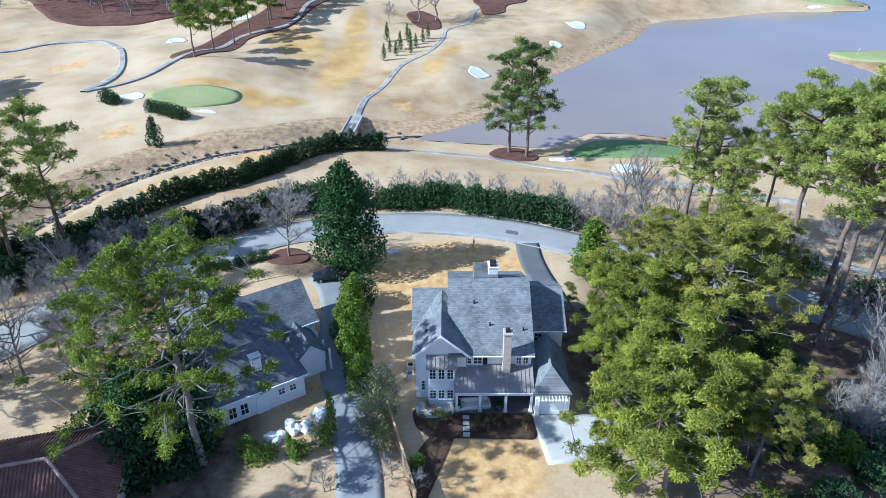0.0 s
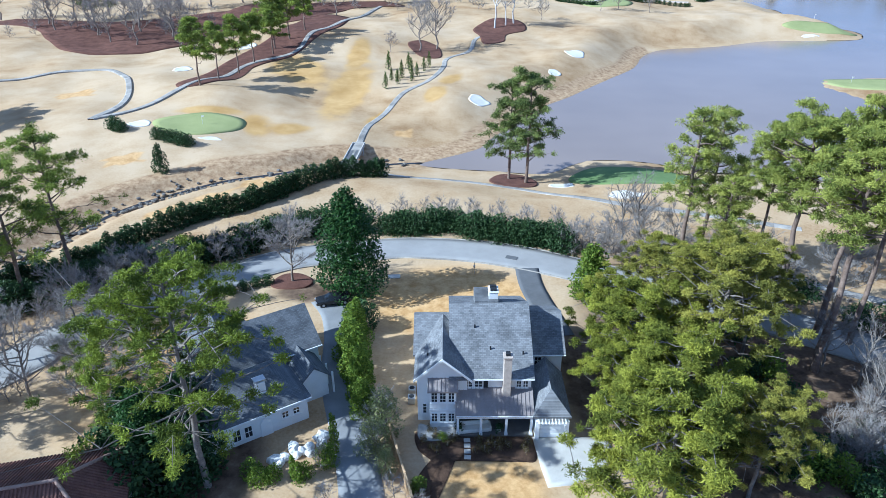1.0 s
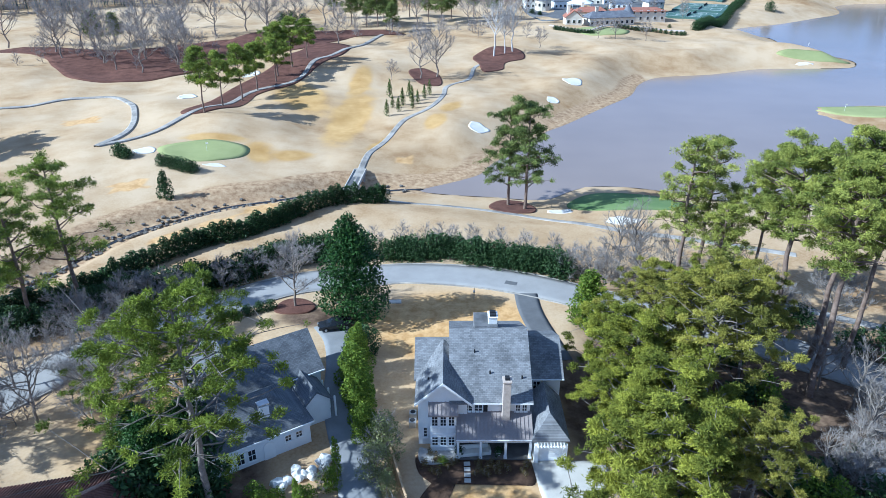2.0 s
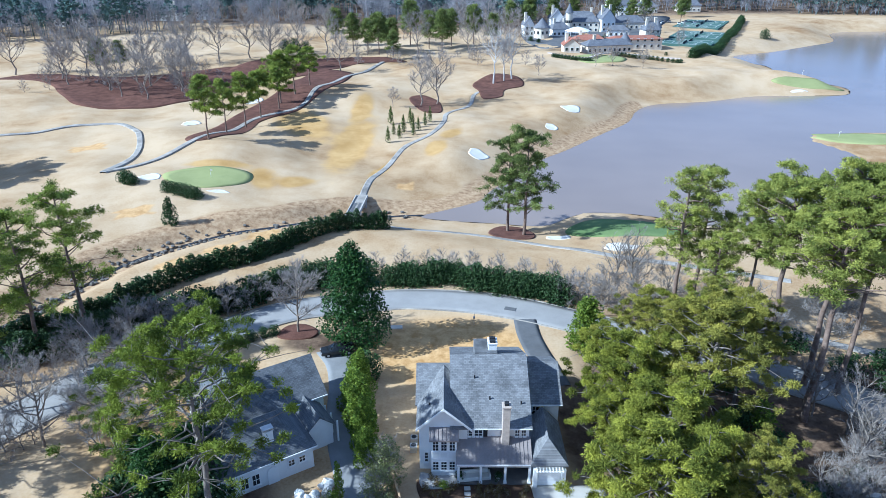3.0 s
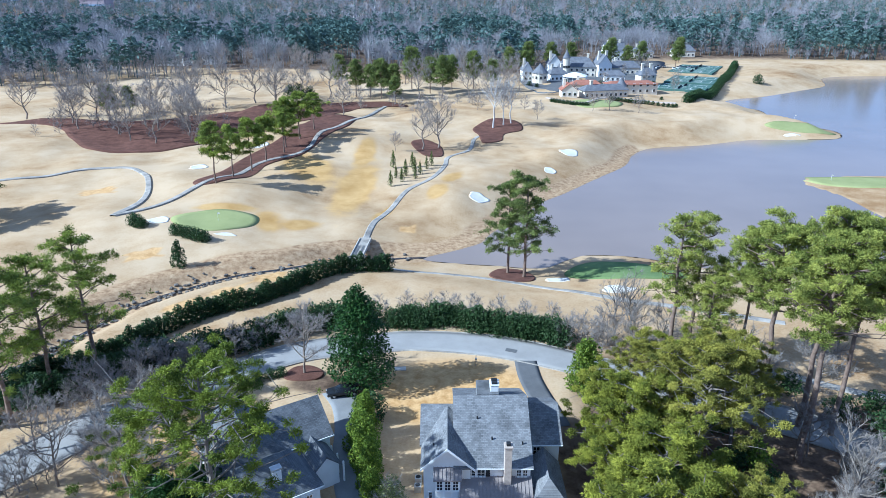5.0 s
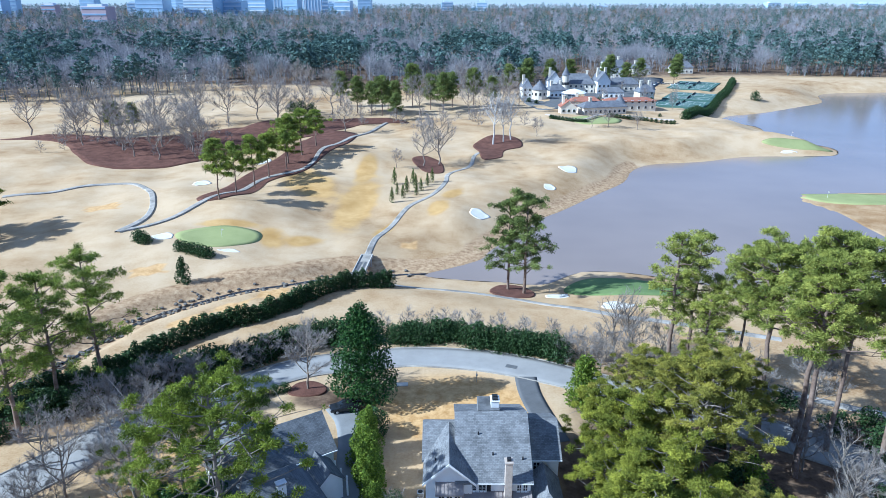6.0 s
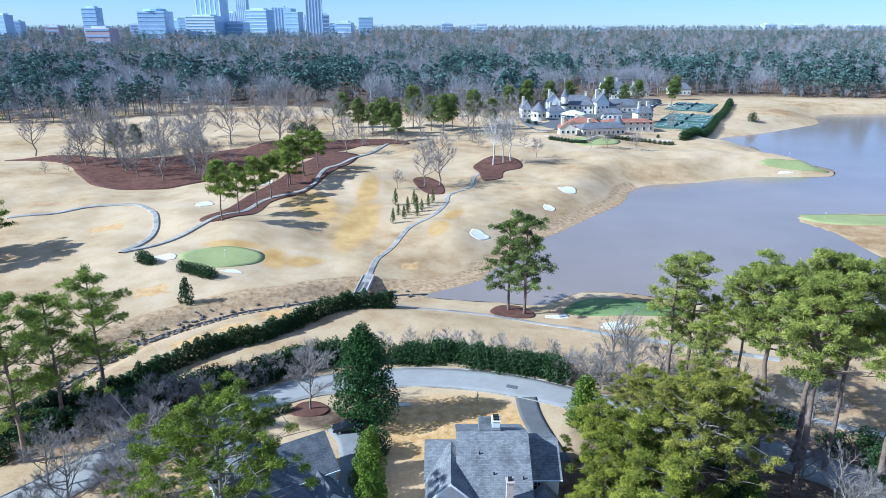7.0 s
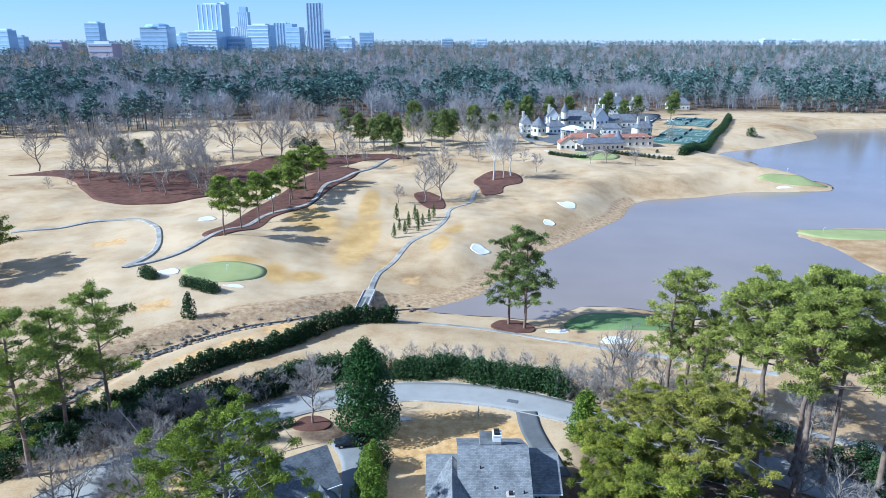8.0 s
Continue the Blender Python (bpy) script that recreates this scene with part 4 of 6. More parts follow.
for x, y in ((39, 41), (46, 42), (36, 46), (33, 45), (49, 47), (44, 50), (52, 55), (38, 56), (34, 38), (30, 37), (56, 62), (58, 67), (54, 71), (60, 73), (50, 78), (44, 80), (36, 68), (30, 64), (62, 70), (48, 82), (26, 43), (27, 57), (25, 52), (29, 50), (31, 55), (23, 62), (28, 62), (35, 60), (33, 49), (24, 44), (40, 48), (50, 41), (55, 46),
             (-27, 42), (-29, 49), (-26, 52), (-31, 43), (-25, 46), (-33, 40), (-30, 54), (-52, 80), (-57, 74), (-62, 72), (-63, 66)):
    plant(SCRUB, x, y, rng.uniform(0.6, 1.2), rng.uniform(0, 360))
BRIGHT = leafy_tree(36, 3.0, 2.2, 2.0, "bright green broad-leaved shrub", 1300, 0.18, M_BAMBOO, "bright_shrub", 0.25, 0.0, 14, "shrub")
stand(BRIGHT, 35, 44.5)
for x, y, s in ((38, 43.5, 0.9), (37.5, 60, 1.1), (33, 59, 0.9), (-18.9, 43.2, 0.6), (-18, 42.4, 0.55), (-16.9, 43.0, 0.5), (-14.2, 43.2, 0.55), (-12.2, 45, 0.6), (-3.0, 42, 0.45), (-0.8, 48.5, 0.3)):
    plant(BRIGHT, x, y, s, x * 50)
LIME = leafy_tree(37, 7.6, 2.2, 2.3, "tall dense lime-green screening hedge plant", 6500, 0.17, M_BAMBOO, "screen_tree", 0.45, 0.0, 15)
stand(LIME, -10.6, 58.0)
for x, y, s, w in ((-11.7, 61.2, 0.78, 0.95), (-11.2, 64.0, 0.88, 0.85), (-12.0, 66.8, 0.6, 0.8), (-9.7, 54.8, 0.86, 0.85), (-9.3, 52.2, 0.58, 0.75)):
    plant(LIME, x, y, s, x * 70, wide=w)
plant(ROUND, -11.2, 68.4, 1.1, 10)
PALELIME = leafy("pale_lime_leaves", (0.12, 0.15, 0.05), (0.38, 0.38, 0.18), 0.6, 0.3)
VINE = leafy_tree(38, 5.6, 2.0, 2.6, "pale green vine-covered shrub with bare twigs", 3200, 0.12, PALELIME, "vine_shrub", 0.3, 0.0, 22, "shrub")
stand(VINE, -6.8, 49.5)
plant(VINE, -7.6, 46.4, 0.8, 100)
plant(VINE, -6.2, 44, 0.55, 200)
for x, y, s in ((-6.6, 50, 1.2), (-7.2, 46.5, 0.9), (-5.2, 40.5, 0.8), (-3.0, 39.2, 0.6), (-11.2, 39.0, 0.75), (-12.8, 44.5, 0.7)):
    plant(THICKET, x, y, s, x * 30)
COLUMN = leafy_tree(39, 5.2, 0.5, 0.5, "slim dark columnar cypress", 1300, 0.11, M_BAMBOO, "cypress_tree", 0.3, 0.0, 18)
stand(COLUMN, -11.5, 46.4)
for x, y, s in ((-11.6, 44.6, 0.6), (-15.0, 43.2, 0.55), (-14.4, 42.7, 0.5)):
    plant(COLUMN, x, y, s, x * 90, wide=0.9)
YOUNG = leafy_tree(40, 4.6, 1.0, 1.0, "young planted evergreen on the fairway", 420, 0.22, M_YOUNG, "young_pine", 0.8, 0.12, 10)
stand(YOUNG, -17.5, 186.5)
for x, y, s in ((-13.7, 198.1, 1.1), (-7.3, 204.5, 0.9), (-18.2, 207, 1.2), (-11, 202, 1.0), (-9.2, 199, 0.9), (-14.5, 191, 0.9), (-12, 206, 1.1), (-5.8, 207.5, 1.0), (-16.5, 195, 0.8), (-10.5, 194.5, 0.8)):
    plant(YOUNG, x, y, s, x * 60)
for x, y, s in ((66, 305, 0.5), (74, 307, 0.5), (88, 308, 0.5), (38, 285, 0.5), (-19, 226, 0.4)):
    plant(BARE, x, y, s, x)
EDGE = bare_tree(79, 14, 1.1, "leafless tree at the edge of the far woods", 200, None, 0.22, 2, 1.6, width=0.06)
stand(EDGE, -214, 405)
for x, y, s in ((-205, 410, 1.1), (-190, 425, 1.0), (-170, 440, 1.1), (-150, 455, 1.2), (-135, 470, 1.0), (-118, 478, 1.1), (-105, 470, 1.2), (-98, 455, 1.3), (-92, 440, 1.2), (-80, 470, 1.0), (-20, 430, 1.3), (-5, 425, 1.2), (8, 440, 1.3), (25, 425, 1.3), (35, 430, 1.5), (15, 400, 1.2), (-25, 395, 1.0), (-235, 395, 1.1), (-225, 400, 1.0), (-160, 446, 1.0), (-180, 433, 1.1)):
    plant(EDGE, x, y, s, x * 31)

# ---------------------------------------------------------------- house materials
def shingle_material(name, turn, dark, light):
    """Courses of shingles; turn: the axis along which the courses run."""
    m, nt, b = material(name, 0.9, 0, 0.2)
    g = nt.nodes.new("ShaderNodeNewGeometry")
    sep, com = nt.nodes.new("ShaderNodeSeparateXYZ"), nt.nodes.new("ShaderNodeCombineXYZ")
    nt.links.new(g.outputs["Position"], sep.inputs[0])
    if turn == "x":
        nt.links.new(sep.outputs[0], com.inputs[0])
    elif turn == "y":
        nt.links.new(sep.outputs[1], com.inputs[0])
    else:
        nt.links.new(maths(nt, "ADD", sep.outputs[0], maths(nt, "MULTIPLY", sep.outputs[1], 0.6)), com.inputs[0])
    nt.links.new(maths(nt, "MULTIPLY", sep.outputs[2], 2.1), com.inputs[1])
    br = node(nt, "ShaderNodeTexBrick", Scale=1.0)
    br.inputs["Brick Width"].default_value, br.inputs["Row Height"].default_value = 0.38, 0.2
    br.inputs["Mortar Size"].default_value, br.inputs["Bias"].default_value = 0.014, -0.1
    br.inputs["Color1"].default_value, br.inputs["Color2"].default_value = (*light, 1), (*dark, 1)
    br.inputs["Mortar"].default_value = (*[c * 0.6 for c in dark], 1)
    nt.links.new(com.outputs[0], br.inputs["Vector"])
    col = mix(nt, 0.45, br.outputs[0], ramp(nt, noise_tex(nt, 0.6, 5), [(0.35, tuple(c * 0.8 for c in dark)), (0.65, light)]))
    nt.links.new(col, b.inputs["Base Color"])
    bump(nt, b, br.outputs["Fac"], -0.4, 0.03)
    return m


def glass_material():
    m, nt, b = material("window_glass", 0.05, 0.0, 0.9)
    b.inputs["Base Color"].default_value = (0.025, 0.032, 0.04, 1)
    return m


GREY = ((0.115, 0.117, 0.124), (0.27, 0.272, 0.284))
M_SHX = shingle_material("grey_shingles_long", "x", *GREY)
M_SHY = shingle_material("grey_shingles_cross", "y", *GREY)
M_SHB = shingle_material("blue_grey_shingles", "xy", (0.085, 0.09, 0.102), (0.19, 0.198, 0.215))
M_METAL = mottled("weathered_metal_roof", (0.25, 0.215, 0.205), (0.34, 0.30, 0.285), 0.8, 6, 0.5, 0.1, bumps=0.05)
M_GLASS = glass_material()
M_DARK = mottled("dark_shutter_paint", (0.018, 0.02, 0.025), (0.035, 0.037, 0.042), 2, 20, 0.6)
M_BRICK = mottled("pale_chimney_brick", (0.40, 0.33, 0.28), (0.58, 0.50, 0.44), 3, 16, 0.9)
M_DARKFLOOR = mottled("porch_floor", (0.10, 0.095, 0.09), (0.18, 0.17, 0.16), 1, 10, 0.8)
M_CUSHION = mottled("beige_cushion", (0.70, 0.66, 0.58), (0.80, 0.76, 0.68), 2, 20, 0.95)
M_WOOD = mottled("pale_fence_wood", (0.42, 0.28, 0.15), (0.60, 0.43, 0.26), 2, 14, 0.85)
M_STONE = mottled("grey_patio_stone", (0.28, 0.27, 0.26), (0.50, 0.48, 0.46), 1.2, 8, 0.9, bumps=0.6)
M_BED = mottled("dark_planting_bed", (0.045, 0.028, 0.02), (0.12, 0.075, 0.05), 1.0, 7, 0.97, bumps=0.8, distance=0.08)
M_TILE = mottled("red_brown_clay_tile", (0.11, 0.055, 0.045), (0.26, 0.14, 0.11), 0.9, 9, 0.8)
M_RIDGE = mottled("pale_clay_ridge_tile", (0.30, 0.20, 0.16), (0.48, 0.34, 0.28), 0.9, 9, 0.8)
M_ROCK = mottled("pale_boulder", (0.66, 0.64, 0.61), (0.85, 0.83, 0.80), 0.9, 7, 0.9, bumps=0.7, distance=0.08)
M_CARPAINT = mottled("black_car_paint", (0.010, 0.011, 0.013), (0.018, 0.02, 0.023), 2, 20, 0.2, 0.0, bumps=0.0, spec=0.6)
M_RUBBER = mottled("black_rubber", (0.012, 0.012, 0.012), (0.03, 0.03, 0.03), 3, 20, 0.9)
M_STEEL = mottled("brushed_steel", (0.45, 0.45, 0.46), (0.6, 0.6, 0.61), 3, 20, 0.4, 0.8, bumps=0.05)
M_CREAM = mottled("cream_stucco", (0.62, 0.56, 0.46), (0.76, 0.70, 0.60), 0.3, 3, 0.9)
M_REDROOF = mottled("red_clay_roof", (0.24, 0.10, 0.07), (0.38, 0.18, 0.13), 0.4, 4, 0.85)
M_DRIVEB = mottled("worn_drive_asphalt", (0.20, 0.20, 0.205), (0.30, 0.30, 0.305), 0.4, 20, 0.9)
M_COURT = mottled("tennis_court_green", (0.065, 0.12, 0.105), (0.105, 0.17, 0.15), 0.1, 2, 0.85)


# ---------------------------------------------------------------- house parts
def prism(name, x0, x1, y0, y1, ez, rz, along, mat, parent, thick=0.22, ridge=None, hip0=0.0, hip1=0.0, m=None):
    """A pitched roof as a shell with thickness; hip0, hip1 pull the ridge ends in."""
    if along == "x":
        r = (y0 + y1) / 2 if ridge is None else ridge
        pts = [(x0, y0, ez), (x1, y0, ez), (x1 - hip1, r, rz), (x0 + hip0, r, rz), (x0, y1, ez), (x1, y1, ez)]
    else:
        r = (x0 + x1) / 2 if ridge is None else ridge
        pts = [(x1, y0, ez), (x1, y1, ez), (r, y1 - hip1, rz), (r, y0 + hip0, rz), (x0, y0, ez), (x0, y1, ez)]
    bm = bmesh.new()
    up = [bm.verts.new(p) for p in pts]
    dn = [bm.verts.new((p[0], p[1], p[2] - thick)) for p in pts]
    quads = [(0, 1, 2, 3), (3, 2, 5, 4)]
    for q in quads:
        bm.faces.new([up[i] for i in q])
        bm.faces.new([dn[i] for i in reversed(q)])
    if hip0:
        bm.faces.new((up[0], up[3], up[4]))
        bm.faces.new((dn[4], dn[3], dn[0]))
    if hip1:
        bm.faces.new((up[1], up[5], up[2]))
        bm.faces.new((dn[2], dn[5], dn[1]))
    rim = [(1, 0), (4, 5)] + ([(0, 4)] if hip0 else [(0, 3), (3, 4)]) + ([(5, 1)] if hip1 else [(5, 2), (2, 1)])
    for a, b in rim:
        bm.faces.new((up[a], up[b], dn[b], dn[a]))
    if m is not None:
        bmesh.ops.transform(bm, matrix=m, verts=bm.verts)
    return part(name, bm, mat, parent)


def gable_wall(name, x0, x1, y0, y1, z0, ez, rz, along, mat, parent, ridge=None, m=None):
    """A block of house with gable ends under a pitched roof."""
    bm = bmesh.new()
    if along == "x":
        r = (y0 + y1) / 2 if ridge is None else ridge
        prof = [(y0, z0), (y1, z0), (y1, ez), (r, rz), (y0, ez)]
        a, b = [bm.verts.new((x0, p, q)) for p, q in prof], [bm.verts.new((x1, p, q)) for p, q in prof]
    else:
        r = (x0 + x1) / 2 if ridge is None else ridge
        prof = [(x0, z0), (x1, z0), (x1, ez), (r, rz), (x0, ez)]
        a, b = [bm.verts.new((p, y0, q)) for p, q in prof], [bm.verts.new((p, y1, q)) for p, q in prof]
    bm.faces.new(a)
    bm.faces.new(b[::-1])
    for i in range(5):
        j = (i + 1) % 5
        bm.faces.new((a[j], a[i], b[i], b[j]))
    bmesh.ops.recalc_face_normals(bm, faces=bm.faces[:])
    if m is not None:
        bmesh.ops.transform(bm, matrix=m, verts=bm.verts)
    return part(name, bm, mat, parent)


def add_box(bm, x0, x1, y0, y1, z0, z1):
    r = bmesh.ops.create_cube(bm, size=1)
    for v in r["verts"]:
        v.co = Vector((x0 + (v.co.x + 0.5) * (x1 - x0), y0 + (v.co.y + 0.5) * (y1 - y0), z0 + (v.co.z + 0.5) * (z1 - z0)))


def window(parent, x, y, z, w, h, cols=2, rows=2, m=None, mat=None):
    """A window in a wall that faces -y: a frame, with sill, bars and pane under it."""
    m = m or Matrix.Identity(4)
    f = 0.09
    bm = bmesh.new()
    rims = []
    for yy in (y - 0.07, y + 0.06):
        for i in (0.0, f):
            rims.append([bm.verts.new((px, yy, pz)) for px, pz in ((x + i, z + i), (x + w - i, z + i), (x + w - i, z + h - i), (x + i, z + h - i))])
    out0, in0, out1, in1 = rims
    for p, q in ((out0, in0), (in0, in1), (in1, out1), (out1, out0)):
        for k in range(4):
            bm.faces.new((p[k], p[(k + 1) % 4], q[(k + 1) % 4], q[k]))
    bmesh.ops.recalc_face_normals(bm, faces=bm.faces[:])
    bmesh.ops.transform(bm, matrix=m, verts=bm.verts)
    ob = part("window", bm, mat or M_TRIM, parent)
    for i in range(1, cols):
        c = x + w * i / cols
        box_part("bar", ob, M_TRIM, c - 0.025, c + 0.025, y - 0.05, y - 0.022, z + f, z + h - f, 0, m)
    for i in range(1, rows):
        c = z + h * i / rows
        box_part("bar", ob, M_TRIM, x + f, x + w - f, y - 0.045, y - 0.022, c - 0.025, c + 0.025, 0, m)
    box_part("sill", ob, M_TRIM, x - 0.06, x + w + 0.06, y - 0.14, y - 0.005, z - 0.08, z - 0.004, 0.01, m)
    box_part("pane", ob, M_GLASS, x + f, x + w - f, y - 0.02, y + 0.03, z + f, z + h - f, 0, m, "dark reflecting glass pane")
    return ob


def box_part(name, parent, mat, x0, x1, y0, y1, z0, z1, bevel=0.0, m=None, label=""):
    bm = box_bm(x0, x1, y0, y1, z0, z1, bevel)
    if m is not None:
        bmesh.ops.transform(bm, matrix=m, verts=bm.verts)
    return part(name, bm, mat, parent, label)


def seamed_roof(parent, x0, x1, y_low, z_low, y_top, z_top, step):
    """A lean-to roof of metal sheet with standing seams; each seam is a piece."""
    bm = bmesh.new()
    p = [(x0, y_low, z_low), (x1, y_low, z_low), (x1, y_top, z_top), (x0, y_top, z_top)]
    up, dn = [bm.verts.new(q) for q in p], [bm.verts.new((q[0], q[1], q[2] - 0.16)) for q in p]
    bm.faces.new(up)
    bm.faces.new(dn[::-1])
    for i in range(4):
        bm.faces.new((up[(i + 1) % 4], up[i], dn[i], dn[(i + 1) % 4]))
    roof = part("metal_roof", bm, M_METAL, parent, "dark weathered standing-seam metal roof")
    bm = bmesh.new()
    add_box(bm, -0.03, 0.03, 0, 1, 0, 1)
    sheer = Matrix(((1, 0, 0, 0), (0, y_top - y_low, 0, 0), (0, z_top - z_low, 0.07, 0), (0, 0, 0, 1)))
    bmesh.ops.transform(bm, matrix=sheer, verts=bm.verts)
    me = bpy.data.meshes.new("seam")
    bm.to_mesh(me)
    bm.free()
    me.materials.append(M_METAL)
    n = int((x1 - x0) / step)
    for i in range(n + 1):
        s = child("seam", me, roof)
        s.location = (x0 + 0.04 + (x1 - x0 - 0.08) * i / n, y_low, z_low + 0.003)
    return roof


# ---------------------------------------------------------------- the white house
house = thing("house", "two-storey white brick house with grey shingle roofs and a back porch", "house")
gable_wall("wall", 0.15, 8.45, 51.7, 66.7, -0.5, 5.75, 9.45, "x", M_WHITE, house, 59.2)
prism("roof", -0.1, 8.7, 51.15, 67.25, 5.75, 9.85, "x", M_SHX, house)
gable_wall("wall", -3.4, 1.8, 51.4, 58.0, -0.5, 5.75, 8.1, "y", M_WHITE, house, -0.75)
prism("roof", -3.75, 2.25, 50.95, 59.1, 5.75, 8.45, "y", M_SHY, house, ridge=-0.75)
gable_wall("wall", -3.5, 0.1, 55.6, 63.2, -0.5, 5.75, 8.1, "x", M_WHITE, house)
prism("roof", -3.95, 0.4, 55.2, 63.6, 5.75, 8.45, "x", M_SHX, house)
gable_wall("wall", 8.5, 12.4, 56.7, 65.8, -0.5, 5.0, 7.2, "x", M_WHITE, house)
prism("roof", 8.4, 12.75, 56.3, 66.2, 5.0, 7.5, "x", M_SHX, house)
# gable boards and gutters
for side, x1 in ((-1, -3.75), (1, 2.25)):
    bm = bmesh.new()
    pts = [(-0.75, 50.93, 8.47), (x1, 50.93, 5.77), (x1, 50.93, 5.47), (-0.75, 50.93, 8.15)]
    v = [bm.verts.new(q) for q in pts] + [bm.verts.new((q[0], 50.86, q[2])) for q in pts]
    for q in ((0, 1, 2, 3), (7, 6, 5, 4), (0, 4, 5, 1), (1, 5, 6, 2), (2, 6, 7, 3), (3, 7, 4, 0)):
        bm.faces.new([v[i] for i in q])
    bmesh.ops.recalc_face_normals(bm, faces=bm.faces[:])
    part("bargeboard", bm, M_TRIM, house)
for x0, x1, y, z in ((2.3, 8.7, 51.04, 5.6), (8.5, 12.75, 56.18, 4.85), (0.6, 8.45, 48.78, 2.72)):
    box_part("gutter", house, M_TRIM, x0, x1, y, y + 0.1, z, z + 0.13, 0.02)
# two-storey window bay
box_part("bay", house, M_TRIM, -2.1, 0.65, 50.25, 51.5, -0.4, 5.05)
for row_z in (0.85, 3.45):
    for i in range(3):
        window(house, -1.98 + i * 0.88, 50.24, row_z, 0.74, 1.35 if row_z > 2 else 1.25, 2, 3)
        box_part("bay_panel", house, M_WHITE, -1.95 + i * 0.88, -1.28 + i * 0.88, 50.2, 50.246, row_z - 0.85, row_z - 0.15, 0.01)
box_part("bay_band", house, M_TRIM, -2.16, 0.71, 50.18, 50.25, 2.25, 2.55, 0.02)
seamed_roof(house, -2.3, 0.85, 50.0, 5.0, 51.5, 5.75, 0.45)
# upper windows with shutters
window(house, 1.45, 51.69, 4.25, 0.95, 1.3, 2, 3)
window(house, 2.5, 51.69, 4.25, 0.95, 1.3, 2, 3)
for x in (0.95, 3.5):
    box_part("shutter", house, M_DARK, x, x + 0.45, 51.60, 51.69, 4.25, 5.55, 0.01)
window(house, 6.85, 51.69, 4.25, 0.62, 1.3, 2, 3)
window(house, 7.55, 51.69, 4.25, 0.62, 1.3, 2, 3)
window(house, 9.3, 56.68, 3.3, 0.9, 1.2, 2, 2)
window(house, -2.9, 51.38, 1.0, 0.5, 1.4, 1, 3)
# porch
box_part("porch_floor", house, M_DARKFLOOR, 0.6, 8.5, 48.95, 51.7, -0.4, 0.18)
seamed_roof(house, 0.55, 8.6, 48.85, 2.8, 51.69, 4.25, 0.42)
box_part("porch_beam", house, M_TRIM, 0.65, 8.5, 48.98, 49.22, 2.38, 2.64, 0.01)
for x in (0.68, 3.05, 5.65, 8.22):
    post = box_part("porch_post", house, M_TRIM, x, x + 0.26, 48.98, 49.24, 0.18, 2.38, 0.02)
    box_part("post_base", post, M_TRIM, x - 0.05, x + 0.31, 48.93, 49.29, 0.18, 0.4, 0.01)
for x in (1.2, 3.9, 6.6):
    window(house, x, 51.69, 0.35, 1.6, 1.95, 2, 3)
# chimneys
chimney = box_part("chimney", house, M_BRICK, 5.45, 6.25, 50.75, 51.65, 3.6, 8.6, 0.02, label="pale brick chimney")
box_part("chimney_cap", chimney, M_BRICK, 5.37, 6.33, 50.67, 51.73, 8.6, 8.78, 0.02)
box_part("flue", chimney, M_DARK, 5.62, 6.08, 50.95, 51.45, 8.78, 9.1, 0.02)
box_part("roof_step", house, M_SHX, 2.75, 5.4, 59.5, 62.5, 7.5, 9.9, 0.02)
chimney = box_part("chimney", house, M_WHITE, 4.35, 5.35, 59.9, 61.2, 8.5, 10.7, 0.02, label="white chimney with dark twin flues")
box_part("chimney_cap", chimney, M_TRIM, 4.28, 5.42, 59.83, 61.27, 10.7, 10.82, 0.02)
for y in (60.0, 60.65):
    box_part("flue", chimney, M_DARK, 4.5, 5.2, y, y + 0.45, 10.82, 11.1, 0.02)
for x, y in ((2.6, 56.4), (4.2, 54.1), (7.6, 53.6), (-2.4, 53.4)):
    z = 5.75 + (y - 51.15) * 0.509 if x > 0 else 6.9
    vent = box_part("vent_pipe", house, M_DARK, x, x + 0.16, y, y + 0.16, z - 0.1, z + 0.42, 0.03)
# garage wing
box_part("wall", house, M_WHITE, 8.75, 12.0, 49.0, 55.9, -0.4, 2.82)
prism("roof", 8.4, 12.35, 48.75, 56.0, 2.85, 4.95, "y", M_SHY, house, hip0=1.9)
box_part("garage_door", house, M_TRIM, 9.2, 11.5, 48.90, 48.99, 0.0, 2.15, 0.02)
for i in range(4):
    box_part("door_panel", house, M_WHITE, 9.28, 11.42, 48.86, 48.9, 0.06 + i * 0.53, 0.52 + i * 0.53, 0.015)
trellis = box_part("trellis", house, M_TRIM, 8.9, 11.85, 48.2, 48.32, 2.35, 2.5, 0.01)
for i in range(9):
    box_part("trellis_arm", trellis, M_TRIM, 8.98 + i * 0.34, 9.06 + i * 0.34, 48.0, 48.98, 2.5, 2.6)
for x in (8.72, 11.72):
    box_part("pier", house, M_WHITE, x, x + 0.42, 48.55, 48.97, -0.3, 2.4, 0.02)

# yard things of the white house
sofa = thing("porch_sofa", "long beige cushioned sofa under the porch roof", "sofa", pose(2.6, 49.75, 0.18, 0, 0, 7))
for n, b in (("seat", (-1.5, 1.5, -0.45, 0.35, 0.0, 0.45)), ("backrest", (-1.5, 1.5, 0.35, 0.55, 0.0, 0.9)), ("armrest", (-1.7, -1.5, -0.45, 0.55, 0, 0.65)), ("armrest", (1.5, 1.7, -0.45, 0.55, 0, 0.65))):
    box_part(n, sofa, M_CUSHION, *b, 0.05)


